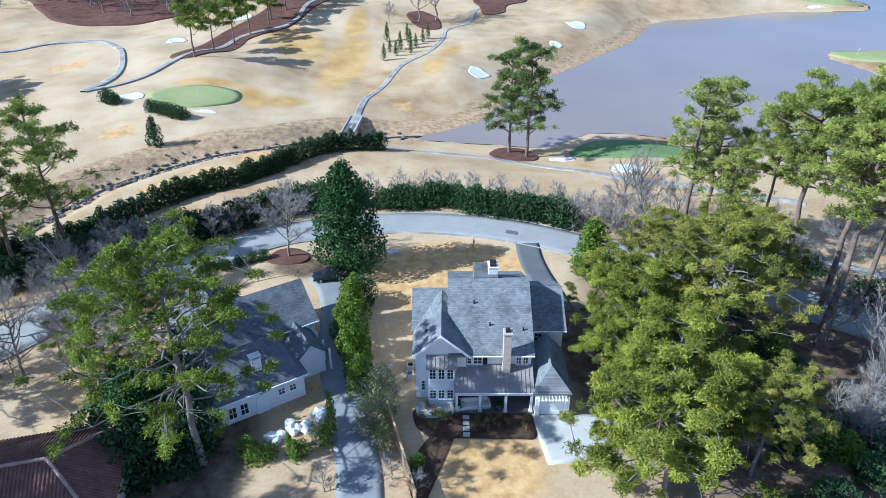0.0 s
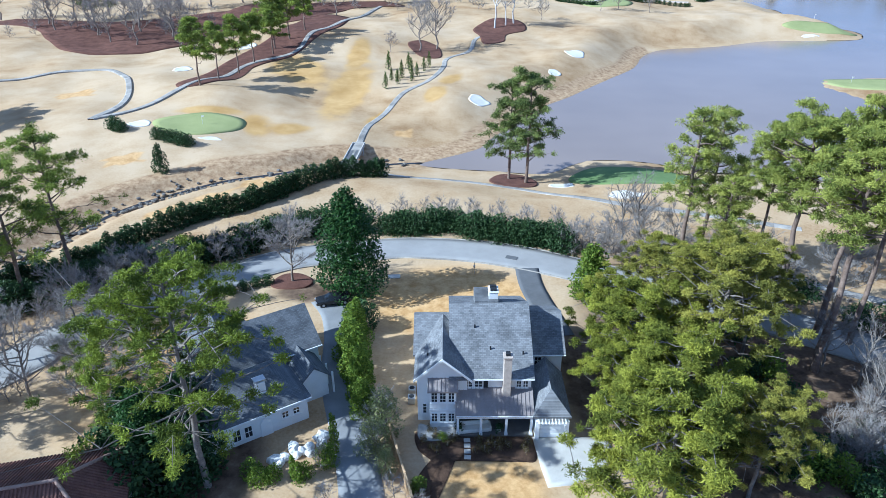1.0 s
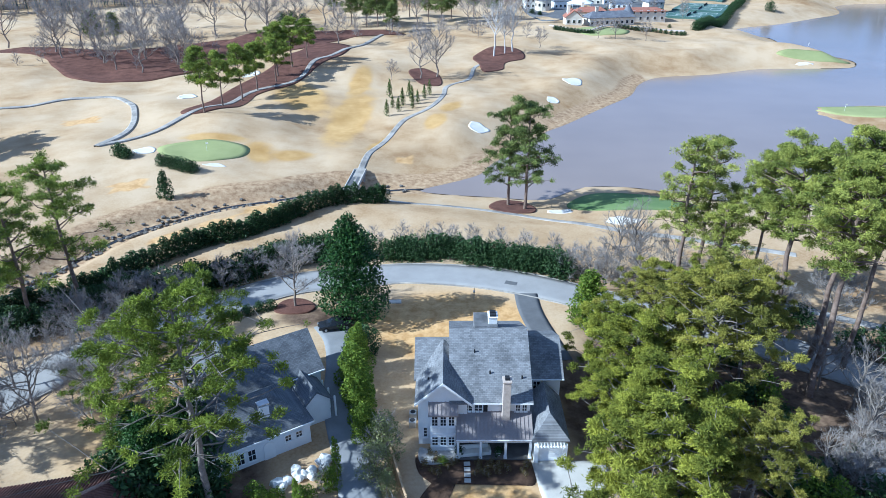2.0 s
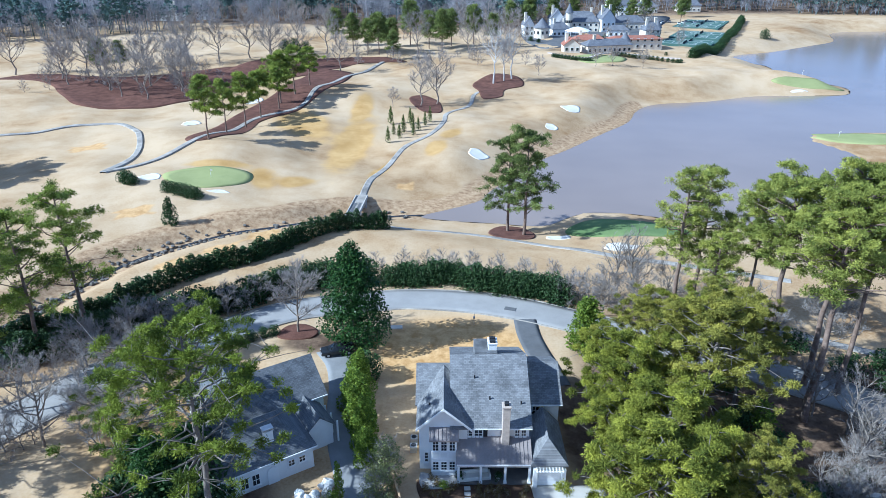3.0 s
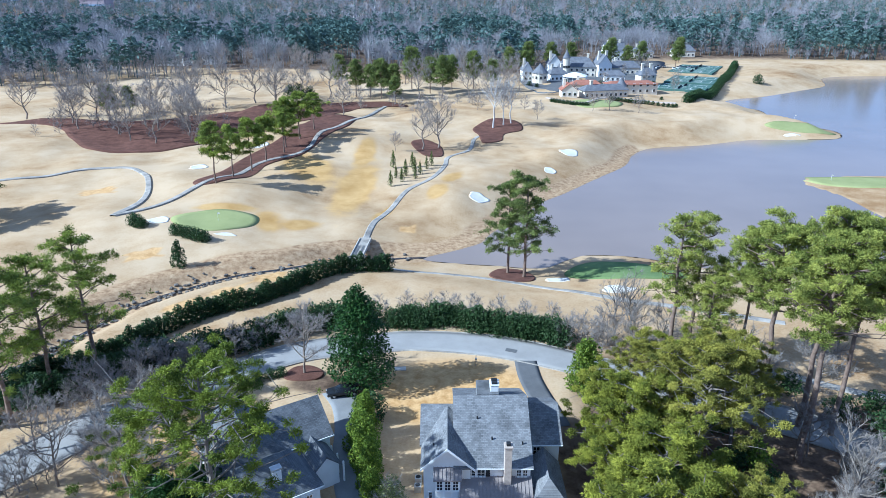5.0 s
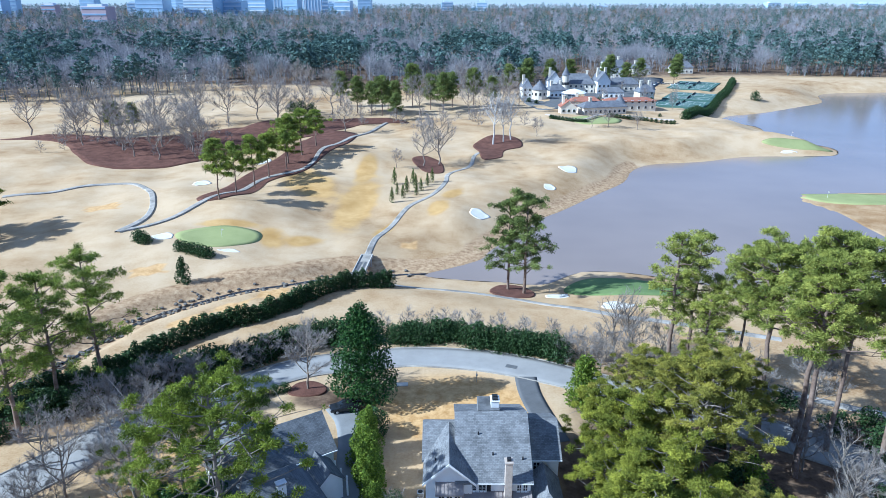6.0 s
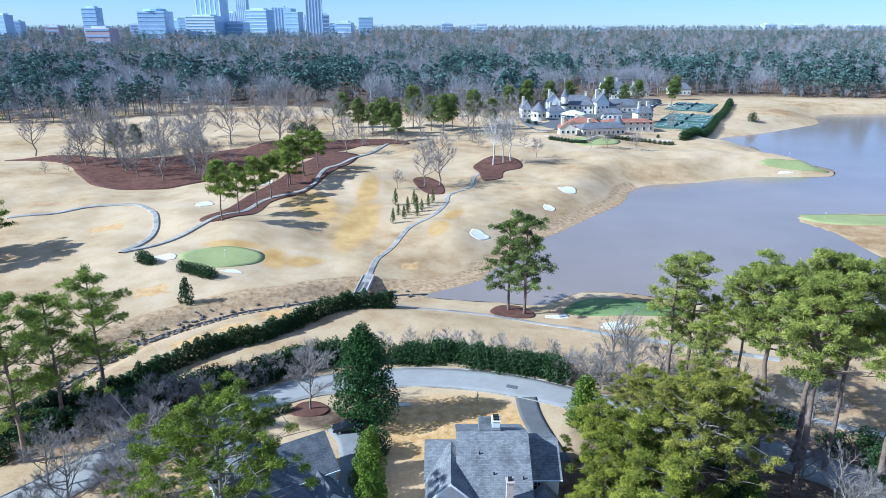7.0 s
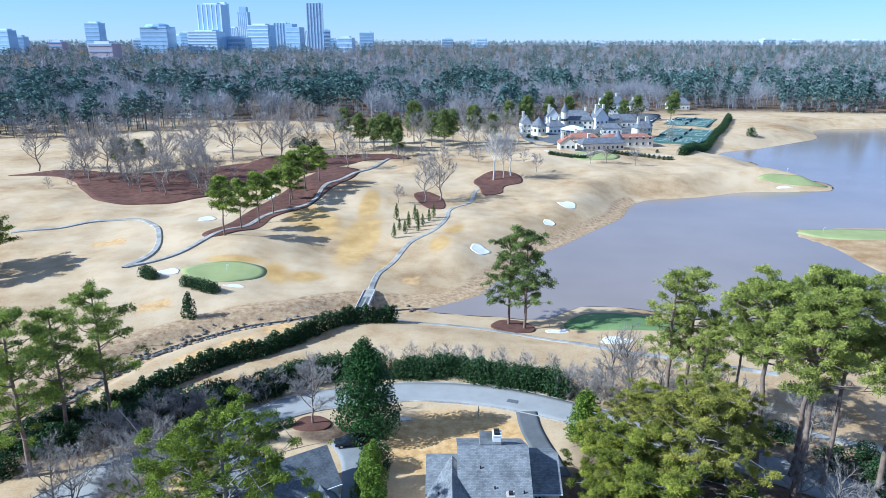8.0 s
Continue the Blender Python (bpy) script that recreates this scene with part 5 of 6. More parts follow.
def lathe(profile, sides=12):
    bm = bmesh.new()
    rings = [[bm.verts.new((r * math.cos(2 * math.pi * k / sides), r * math.sin(2 * math.pi * k / sides), z)) for k in range(sides)] for r, z in profile]
    for a, b in zip(rings, rings[1:]):
        for k in range(sides):
            bm.faces.new((a[k], a[(k + 1) % sides], b[(k + 1) % sides], b[k]))
    bm.faces.new(rings[0][::-1])
    bm.faces.new(rings[-1])
    return bm


planter = thing("planter", "round dark planter pot with a clipped green plant", "planter", pose(5.1, 49.6, 0.18))
part("pot", lathe([(0.2, 0), (0.3, 0.4), (0.32, 0.45), (0.27, 0.45)]), M_STONE, planter)
pv, pt = leaves(np.random.default_rng(4), np.random.default_rng(4).normal(0, 0.2, (160, 3)) + (0, 0, 0.65), 0.14)
tagged(child("plant", big_mesh("plant", pv, pt, M_HEDGE), planter), kind="stuff")
copy_thing(planter, pose(0.95, 49.5, 0.18, 0, 0, 90))
unit = thing("air_conditioner", "grey boxed air-conditioning unit beside the house", "air conditioner", pose(-4.2, 55.6, height(-4.2, 55.6)))
part("cabinet", box_bm(-0.4, 0.4, -0.4, 0.4, 0, 0.9, 0.04), M_STEEL, unit)
part("grille", lathe([(0.3, 0.9), (0.3, 0.94), (0.1, 0.96)]), M_DARK, unit)
copy_thing(unit, pose(-4.2, 54.2, height(-4.2, 54.2)))
drape("pavement_parking", [(8.5, 48.9), (11, 48.95), (14, 49), (16.5, 49), (16.5, 46.5), (14.5, 44), (11.5, 42.6), (9.3, 42.3), (8.9, 45)], M_CONCRETE, "bright concrete parking court beside the house", "pavement", 0.09, steps=1)
drape("planting_bed", [(-3.6, 49.4), (-2, 50.2), (0.5, 49.0), (4, 48.9), (8.4, 48.8), (8.5, 45.6), (6, 45.9), (3, 46.3), (0.5, 46.3), (-1.6, 46.0), (-3.6, 42), (-3.2, 38), (-2, 38), (-1.9, 42), (-1.5, 45), (-3.2, 47)], M_BED, "dark mulched planting bed below the porch", "planting bed", 0.07, rings=8)
drape("patio", [(-3.3, 50.6), (-2.2, 50.4), (0.5, 50.2), (0.55, 48.9), (-1, 48.3), (-3.1, 48.4)], M_STONE, "grey stone patio at the bay window", "patio", 0.16, steps=3)
for i in range(4):
    y = 46.0 + i * 0.78
    st = thing("stepping_stone", "square pale stepping stone in a planting bed", "stepping stone", pose(1.75, y, height(1.75, y) + 0.08, 0, 0, 2 * i - 3), "stepping stones")
    part("slab", box_bm(-0.33, 0.33, -0.27, 0.27, -0.1, 0.07, 0.02), M_CONCRETE, st)
rng = np.random.default_rng(8)
DRYSHRUB = leafy_tree(51, 0.9, 0.5, 0.5, "small reddish-green garden shrub in a planting bed", 260, 0.07, leafy("russet_leaves", (0.08, 0.05, 0.03), (0.22, 0.19, 0.07)), "garden_shrub", 0.25, 0.0, 8, "shrub")
stand(DRYSHRUB, 3.0, 48.2)
for i in range(26):
    x = rng.uniform(2.4, 8.2) if i < 16 else rng.uniform(-3.3, 0.8)
    y = rng.uniform(46.5, 48.5) if i < 16 else rng.uniform(46.6, 50.0)
    plant(DRYSHRUB, x, y, rng.uniform(0.5, 1.2), rng.uniform(0, 360))

# ---------------------------------------------------------------- fence
fence = thing("fence", "pale wooden board fence between the two gardens", "fence", pose(0, 0, 0))
a, b = Vector((-6.3, 49.2)), Vector((-2.9, 37.5))
bm = bmesh.new()
add_box(bm, -0.075, 0.075, -0.015, 0.015, -0.2, 1.75)
board_me = bpy.data.meshes.new("board")
bm.to_mesh(board_me)
bm.free()
board_me.materials.append(M_WOOD)
bm = bmesh.new()
add_box(bm, -0.06, 0.06, -0.06, 0.06, -0.4, 1.9)
post_me = bpy.data.meshes.new("post")
bm.to_mesh(post_me)
bm.free()
post_me.materials.append(M_WOOD)
ang = math.atan2(b.y - a.y, b.x - a.x)
n = 78
for i in range(n):
    p = a.lerp(b, (i + 0.5) / n)
    o = child("board", board_me, fence)
    o.matrix_basis = Matrix.Translation((p.x, p.y, height(p.x, p.y))) @ Matrix.Rotation(ang, 4, "Z")
    if i % 15 == 0:
        o = child("post", post_me, fence)
        o.matrix_basis = Matrix.Translation((p.x + 0.1, p.y, height(p.x, p.y))) @ Matrix.Rotation(ang, 4, "Z")
c = (a + b) / 2
bm = box_bm(-6.1, 6.1, -0.10, 0.10, 1.76, 1.80)
bmesh.ops.transform(bm, matrix=Matrix.Translation((c.x, c.y, height(c.x, c.y))) @ Matrix.Rotation(ang, 4, "Z"), verts=bm.verts)
part("cap_rail", bm, M_WOOD, fence)

# ---------------------------------------------------------------- the neighbouring white house
ribbon("driveway", [(-7.6, 30), (-7.9, 38), (-8.7, 43), (-10.2, 49), (-12, 55), (-13.0, 60), (-13.6, 66), (-14.8, 71), (-16.8, 74.4)], 4.2, M_DRIVEB, "grey asphalt driveway between the houses", "driveway", 0.09)
NB = Matrix.Translation((-15.0, 51.4, 0.3)) @ Matrix.Rotation(radians(33), 4, "Z")
nb = thing("house", "white painted house with blue-grey shingle roofs behind trees", "house")
gable_wall("wall", -11, 0, 0, 7.6, -1, 3.1, 3.3, "x", M_WHITE, nb, m=NB)
prism("roof", -11.3, 0.4, -0.4, 8.0, 3.1, 6.0, "x", M_SHB, nb, hip0=3.5, hip1=3.8, m=NB)
gable_wall("wall", -3.5, 4.2, 6.6, 14.6, -1, 4.1, 6.6, "x", M_WHITE, nb, m=NB)
prism("roof", -4.6, 4.6, 6.2, 15.0, 4.1, 7.3, "x", M_SHB, nb, m=NB)
gable_wall("wall", -9.4, -1.6, 6.4, 15.2, -1, 4.0, 4.05, "y", M_WHITE, nb, m=NB)
prism("roof", -9.8, -1.2, 6.1, 15.6, 4.1, 7.9, "y", M_SHB, nb, hip0=3.5, m=NB)
gable_wall("wall", 0.2, 3.4, 2.4, 7.0, -1, 2.9, 4.2, "y", M_WHITE, nb, m=NB)
prism("roof", 0.0, 3.7, 2.0, 7.4, 2.9, 4.6, "y", M_SHB, nb, m=NB)
for v in (2.3, 4.0, 5.7):
    box_part("porch_post", nb, M_TRIM, 3.9, 4.1, v, v + 0.2, -0.6, 2.9, 0.02, m=NB)
for u, w, z, h in ((-2.9, 0.8, 1.3, 0.9), (-1.7, 0.8, 1.3, 0.9), (-6.9, 0.9, 0.6, 1.5), (-8.1, 0.9, 0.6, 1.5), (-9.6, 0.9, 0.6, 1.5)):
    window(nb, u, -0.02, z, w, h, 2, 2, NB)
door = bmesh.new()
prof = [(-0.6, -0.4), (0.6, -0.4), (0.6, 1.6)] + [(0.6 * math.cos(t), 1.6 + 0.6 * math.sin(t)) for t in np.linspace(0.3, math.pi - 0.3, 7)] + [(-0.6, 1.6)]
fa = [door.verts.new((-4.6 + p, -0.12, q)) for p, q in prof]
fb = [door.verts.new((-4.6 + p, 0.0, q)) for p, q in prof]
door.faces.new(fa)
for i in range(len(prof)):
    j = (i + 1) % len(prof)
    door.faces.new((fa[j], fa[i], fb[i], fb[j]))
bmesh.ops.transform(door, matrix=NB, verts=door.verts)
part("door", door, M_TRIM, nb, "white arched garden door")
ch = box_part("chimney", nb, M_WHITE, -4.7, -3.7, 1.3, 2.0, 3.5, 5.7, 0.03, NB, "white chimney with an open metal cap")
box_part("chimney_cap", ch, M_STEEL, -4.8, -3.6, 1.2, 2.1, 5.95, 6.05, 0.02, NB)
for u in (-4.68, -3.82):
    box_part("cap_leg", ch, M_STEEL, u, u + 0.1, 1.35, 1.95, 5.7, 5.95, 0, NB)
for k in range(2):
    box_part("gutter", nb, M_TRIM, -4.6 if k else -11.2, 4.6 if k else 0.4, 6.08 if k else -0.52, 6.2 if k else -0.4, 3.9 if k else 2.9, 4.05 if k else 3.05, 0.02, NB)

# pale boulders along the neighbour's drive; the last stands in for a tarp-like thing
rng = np.random.default_rng(14)
for x, y, s in ((-17.3, 45.1, 0.75), (-16.4, 45.5, 0.6), (-15.7, 46.6, 0.85), (-14.9, 46.4, 0.55), (-14.2, 47.0, 0.6), (-13.2, 48.4, 0.9), (-13.0, 47.4, 0.7), (-15.3, 45.8, 0.5), (-13.9, 46.2, 0.55), (-16.6, 44.6, 0.55), (44.5, 47.4, 1.0)):
    bm = bmesh.new()
    bmesh.ops.create_icosphere(bm, subdivisions=2, radius=s)
    for v in bm.verts:
        q = noise.noise(v.co * 1.4 + Vector((x, y, 0)))
        v.co = Vector((v.co.x * (1 + 0.4 * q), v.co.y * (0.8 + 0.5 * q), max(v.co.z, -0.3) * (0.85 + 0.4 * q)))
    rock = thing("boulder", "large pale angular limestone boulder", "boulder", pose(x, y, height(x, y) + 0.2, 0, 0, 50 * x), "boulders along the drive")
    part("stone", bm, M_ROCK, rock)


# ---------------------------------------------------------------- clay-tiled roof in the corner
def tiled_house():
    m = Matrix.Translation((-36.4, 36.2, 0.5)) @ Matrix.Rotation(radians(14), 4, "Z")
    ob = thing("house", "house with a red-brown barrel clay tile hip roof", "house")
    gable_wall("wall", -8, 8, -7, 5.4, -1, 3.6, 3.8, "x", M_CREAM, ob, m=m)
    roof = prism("roof", -8.6, 8.6, -7.4, 5.8, 3.6, 6.6, "x", M_TILE, ob, hip0=5, hip1=5, m=m)
    # rows of barrel tile down each slope
    bm = bmesh.new()
    ring = [(math.cos(t) * 0.1, math.sin(t) * 0.09) for t in np.linspace(0, math.pi, 5)]
    a = [bm.verts.new((p, 0, q)) for p, q in ring]
    b = [bm.verts.new((p, 1, q)) for p, q in ring]
    for i in range(4):
        bm.faces.new((a[i], a[i + 1], b[i + 1], b[i]))
    me = bpy.data.meshes.new("barrel_tile")
    bm.normal_update()
    bm.to_mesh(me)
    bm.free()
    me.materials.append(M_TILE)

    def rows(p0, p1, top0, top1, n):
        for i in range(n):
            t = (i + 0.5) / n
            low = p0.lerp(p1, t)
            across = (p1 - p0).normalized()
            mid = (top0 + top1) / 2
            nor = across.cross((mid - p0)).normalized()
            up = nor.cross(across).normalized()
            if up.z < 0:
                up = -up
            if nor.z < 0:
                nor = -nor
            # length up to the hip or the ridge
            u = (low - p0).dot(across)
            L, h0, h1 = (p1 - p0).length, (top0 - p0).dot(across), (top1 - p0).dot(across)
            H = (top0 - p0).dot(up)
            ln = H * min(1, u / max(h0, 1e-3), (L - u) / max(L - h1, 1e-3))
            if ln < 0.3:
                continue
            o = child("barrel_tile", me, roof)
            o.matrix_basis = m @ Matrix.Translation(low + nor * 0.01) @ Matrix((across, up, nor)).transposed().to_4x4() @ Matrix.Diagonal((1, ln, 1, 1))
    e = 3.6
    P = [Vector(q) for q in ((-8.6, -7.4, e), (8.6, -7.4, e), (8.6, 5.8, e), (-8.6, 5.8, e), (-3.6, -0.8, 6.6), (3.6, -0.8, 6.6))]
    rows(P[0], P[1], P[4], P[5], 56)
    rows(P[3], P[2], P[4], P[5], 56)
    rows(P[1], P[2], P[5], P[5], 42)
    rows(P[0], P[3], P[4], P[4], 42)
    for i, (p, q) in enumerate(((P[1], P[5]), (P[2], P[5]), (P[3], P[4]), (P[0], P[4]), (P[4], P[5]))):
        v, f = [], []
        tube([m @ p + Vector((0, 0, 0.06)), m @ q + Vector((0, 0, 0.06))], [0.17, 0.17], 6, v, f)
        child("ridge_tiles", big_mesh("ridge_tiles", np.array(v), f, M_RIDGE), roof, "pale ridge tiles")


tiled_house()


# ---------------------------------------------------------------- car
def build_car(x, y, turn):
    ob = thing("car", "black parked sedan on a driveway", "car", pose(x, y, height(x, y) + 0.12, 0, 0, turn))
    prof = [(-2.3, 0.35), (2.3, 0.35), (2.35, 0.6), (2.2, 0.78), (1.1, 0.92), (0.35, 1.38), (-0.9, 1.42), (-1.75, 1.0), (-2.3, 0.95), (-2.4, 0.6)]
    bm = bmesh.new()
    sides = []
    for s in (-1, 1):
        sides.append([bm.verts.new((p, s * (0.9 if q < 1.05 else 0.66), q)) for p, q in prof])
    bm.faces.new(sides[0])
    bm.faces.new(sides[1][::-1])
    for i in range(len(prof)):
        j = (i + 1) % len(prof)
        bm.faces.new((sides[0][j], sides[0][i], sides[1][i], sides[1][j]))
    bmesh.ops.recalc_face_normals(bm, faces=bm.faces[:])
    bmesh.ops.bevel(bm, geom=bm.edges[:], offset=0.06, segments=2, affect="EDGES")
    part("body", bm, M_CARPAINT, ob)
    for n, q in (("windscreen", [(1.0, 0.98), (0.4, 1.35)]), ("rear_window", [(-1.0, 1.39), (-1.65, 1.07)])):
        bm = bmesh.new()
        (x0, z0), (x1, z1) = q
        vs = [bm.verts.new((px, py, pz + 0.035)) for px, py, pz in ((x0, -0.6, z0), (x0, 0.6, z0), (x1, 0.55, z1), (x1, -0.55, z1))]
        bm.faces.new(vs)
        r = bmesh.ops.solidify(bm, geom=bm.faces[:], thickness=0.02)
        part(n, bm, M_GLASS, ob)
    for px in (-1.45, 1.4):
        for s in (-1, 1):
            w = lathe([(0.2, -0.1), (0.32, -0.1), (0.34, 0), (0.32, 0.1), (0.2, 0.1)], 16)
            bmesh.ops.transform(w, matrix=Matrix.Translation((px, s * 0.84, 0.33)) @ Matrix.Rotation(radians(90), 4, "X"), verts=w.verts)
            wheel = part("wheel", w, M_RUBBER, ob)
            w = lathe([(0.05, -0.11), (0.19, -0.105), (0.19, 0.105), (0.05, 0.11)], 12)
            bmesh.ops.transform(w, matrix=Matrix.Translation((px, s * 0.84, 0.33)) @ Matrix.Rotation(radians(90), 4, "X"), verts=w.verts)
            part("rim", w, M_STEEL, wheel)
    for s in (-0.6, 0.6):
        box_part("headlight", ob, M_STEEL, 2.2, 2.36, s - 0.18, s + 0.18, 0.62, 0.74, 0.02)
    return ob


build_car(-15.6, 73.4, 196)


# ---------------------------------------------------------------- street furniture
def grate(x, y, turn):
    ob = thing("drain_grate", "dark iron drain grate set in the road", "drain grate", pose(x, y, height(x, y) + 0.1, 0, 0, turn))
    part("frame", box_bm(-0.9, 0.9, -0.5, 0.5, 0, 0.03), M_DRIVE, ob)


grate(9.6, 87.4, -20)
post = thing("lamp_post", "thin grey post at the roadside", "post", pose(3.7, 82.6, height(3.7, 82.6)))
part("pole", lathe([(0.05, -0.2), (0.05, 1.9), (0.04, 1.95)], 8), M_STEEL, post)
part("box", box_bm(-0.14, 0.14, -0.2, 0.2, 1.1, 1.4, 0.03), M_STEEL, post)
slab = thing("utility_slab", "pale square concrete slab in the verge", "slab", pose(-8, 81.5, height(-8, 81.5), 0, 0, 5))
part("lid", box_bm(-0.9, 0.9, -0.5, 0.5, -0.1, 0.14, 0.02), M_CONCRETE, slab)


for x, y in ((-57.5, 150.2), (126, 209), (155, 297)):
    flag = thing("flagstick", "thin white golf flagstick with a small yellow flag", "flagstick", pose(x, y, height(x, y)), "golf flags")
    part("stick", lathe([(0.03, -0.2), (0.03, 2.2), (0.01, 2.25)], 6), M_TRIM, flag)
    part("flag", box_bm(0.03, 0.55, -0.01, 0.01, 1.8, 2.15), M_CUSHION, flag)

# ---------------------------------------------------------------- bridge over the creek
def build_bridge():
    ob = thing("footbridge", "grey wooden-decked bridge carrying the path over the creek", "bridge")
    a, b = Vector((-21.4, 127.5)), Vector((-20.6, 146.8))
    za, zb = height(a.x, a.y) + 0.22, height(b.x, b.y) + 0.22
    d = (b - a)
    L = d.length
    m = Matrix.Translation((a.x, a.y, za)) @ Matrix.Rotation(math.atan2(d.y, d.x), 4, "Z") @ Matrix.Rotation(-math.atan2(zb - za, L), 4, "Y")
    bm = box_bm(0, L, -1.35, 1.35, -0.3, 0.0)
    bmesh.ops.transform(bm, matrix=m, verts=bm.verts)
    part("deck", bm, M_PATH, ob)
    for s in (-1, 1):
        bm = box_bm(4, L - 1, s * 1.35 - 0.1, s * 1.35 + 0.1, -0.5, 0.28, 0.02)
        bmesh.ops.transform(bm, matrix=m, verts=bm.verts)
        part("kerb", bm, M_CONCRETE, ob)
        bm = box_bm(6.5, 13, s * 0.55 - 0.3, s * 0.55 + 0.3, 0.004, 0.03)
        bmesh.ops.transform(bm, matrix=m, verts=bm.verts)
        part("tread_strip", bm, M_DRIVE, ob, "dark wheel strip")
    for u in (5.5, 14.5):
        bm = box_bm(u, u + 0.8, -1.6, 1.6, -3, -0.3)
        bmesh.ops.transform(bm, matrix=m, verts=bm.verts)
        part("abutment", bm, M_STONE, ob)


build_bridge()
rng = np.random.default_rng(19)
stone_mes = []
for k in range(5):
    bm = bmesh.new()
    bmesh.ops.create_icosphere(bm, subdivisions=1, radius=0.5)
    for v in bm.verts:
        v.co *= rng.uniform(0.65, 1.2)
        v.co.z *= 0.7
    me = bpy.data.meshes.new("rock")
    bm.to_mesh(me)
    bm.free()
    me.materials.append(M_CREEKROCK)
    stone_mes.append(me)
bank = thing("creek_rocks", "loose grey riprap rocks along the creek bank", "rocks")
line = CREEK[8:]
for i in range(230):
    p = line[rng.integers(0, len(line) - 3)] + rng.normal(0, 0.8, 2)
    q = p + (0.7, -1.2) if rng.uniform() < 0.75 else p + (-0.8, 1.4)
    if -27 < p[0] < -22 and i % 2:
        q = p + rng.normal(0, 1.3, 2)
    o = child("rock", stone_mes[i % 5], bank)
    s = rng.uniform(0.5, 1.2)
    o.matrix_basis = Matrix.Translation((q[0], q[1], height(q[0], q[1]) + 0.25)) @ Matrix.Rotation(rng.uniform(0, 6), 4, "Z") @ Matrix.Diagonal((s, s, s, 1))

# ---------------------------------------------------------------- clubhouse and courts
def plain_house(x, y, w, d, h, rise, turn, wall, roof, label, hip=True, windows=4, storeys=1, chimneys=1, name="house", z=None):
    base = height(x, y) if z is None else z
    ob = thing(name, label, "house", pose(x, y, base, 0, 0, turn))
    if hip:
        part("wall", box_bm(-w / 2, w / 2, -d / 2, d / 2, -2, h), wall, ob)
        prism("roof", -w / 2 - 0.5, w / 2 + 0.5, -d / 2 - 0.5, d / 2 + 0.5, h, h + rise, "x", roof, ob, hip0=d * 0.4, hip1=d * 0.4)
    else:
        gable_wall("wall", -w / 2, w / 2, -d / 2, d / 2, -2, h, h + rise - 0.5, "x" if w > d else "y", wall, ob)
        prism("roof", -w / 2 - 0.4, w / 2 + 0.4, -d / 2 - 0.4, d / 2 + 0.4, h, h + rise, "x" if w > d else "y", roof, ob)
    for s in range(storeys):
        for i in range(windows):
            u = -w / 2 + w * (i + 0.5) / windows
            win = box_part("window", ob, M_TRIM, u - 0.75, u + 0.75, -d / 2 - 0.10, -d / 2 - 0.01, 0.9 + 3 * s, 2.6 + 3 * s, 0.02)
            box_part("pane", win, M_GLASS, u - 0.6, u + 0.6, -d / 2 - 0.14, -d / 2 - 0.10, 1.05 + 3 * s, 2.45 + 3 * s)
    for i in range(chimneys):
        u = w * (0.3 if i % 2 else -0.28)
        c = box_part("chimney", ob, M_CREAM, u - 0.7, u + 0.7, -0.6, 0.6, h, h + rise + 1.8, 0.05)
        box_part("chimney_cap", c, M_CREAM, u - 0.85, u + 0.85, -0.75, 0.75, h + rise + 1.8, h + rise + 2.1, 0.03)
    return ob


CLUB = "cream stucco clubhouse wing with hipped roof"
M_SLATE = mottled("slate_roof", (0.10, 0.105, 0.125), (0.21, 0.215, 0.24), 0.5, 4, 0.7)
plain_house(80, 350, 24, 9, 4.0, 2.6, 14, M_CREAM, M_SLATE, CLUB, True, 9, 1, 1)
plain_house(99, 369, 27, 10, 5.2, 1.5, 8, M_CREAM, M_REDROOF, "cream clubhouse wing with low red tile roof", True, 7, 2, 0)
plain_house(61, 343, 8, 8, 3.6, 3.4, 0, M_CREAM, M_REDROOF, "cream gabled clubhouse entrance with red roof", False, 3, 1, 1)
plain_house(76, 375, 16, 9, 4.4, 2.2, -6, M_CREAM, M_REDROOF, "cream clubhouse block with red tile roof", True, 5, 1, 1)
plain_house(68, 430, 11, 9, 4.6, 3.6, 14, M_WHITE, M_SLATE, "white clubhouse pavilion with slate roof", True, 4, 1, 2)
plain_house(48, 420, 6, 7, 6.5, 5, 10, M_WHITE, M_SLATE, "white gabled clubhouse wing", False, 2, 2, 1)
plain_house(85, 456, 24, 13, 6.5, 6.0, -5, M_CREAM, M_SLATE, "large clubhouse with steep slate roof", True, 7, 2, 3)
plain_house(71, 462, 9, 10, 8, 6, 4, M_WHITE, M_SLATE, "white clubhouse gable with steep roof", False, 2, 2, 1)
plain_house(101, 452, 9, 11, 8, 6, 12, M_WHITE, M_SLATE, "tall white clubhouse gable", False, 3, 2, 2)
plain_house(117, 460, 20, 10, 4.5, 4.0, 2, M_CREAM, M_SLATE, "long clubhouse range with grey roof", True, 6, 1, 1)
plain_house(103, 424, 12, 8, 4, 2.6, -4, M_WHITE, M_SLATE, "low white clubhouse pavilion with slate roof", True, 4, 1, 0)
plain_house(119, 412, 9, 9, 5.5, 4.4, 8, M_CREAM, M_SLATE, "cream tennis pavilion with steep roof", True, 3, 2, 2)
plain_house(130, 548, 16, 10, 8, 6, 4, M_WHITE, M_SLATE, "tall white house at the edge of the woods", False, 5, 2, 2)
plain_house(160, 575, 16, 10, 5, 4, 4, M_CREAM, M_SLATE, "cream house among far trees", True, 5, 1, 1)
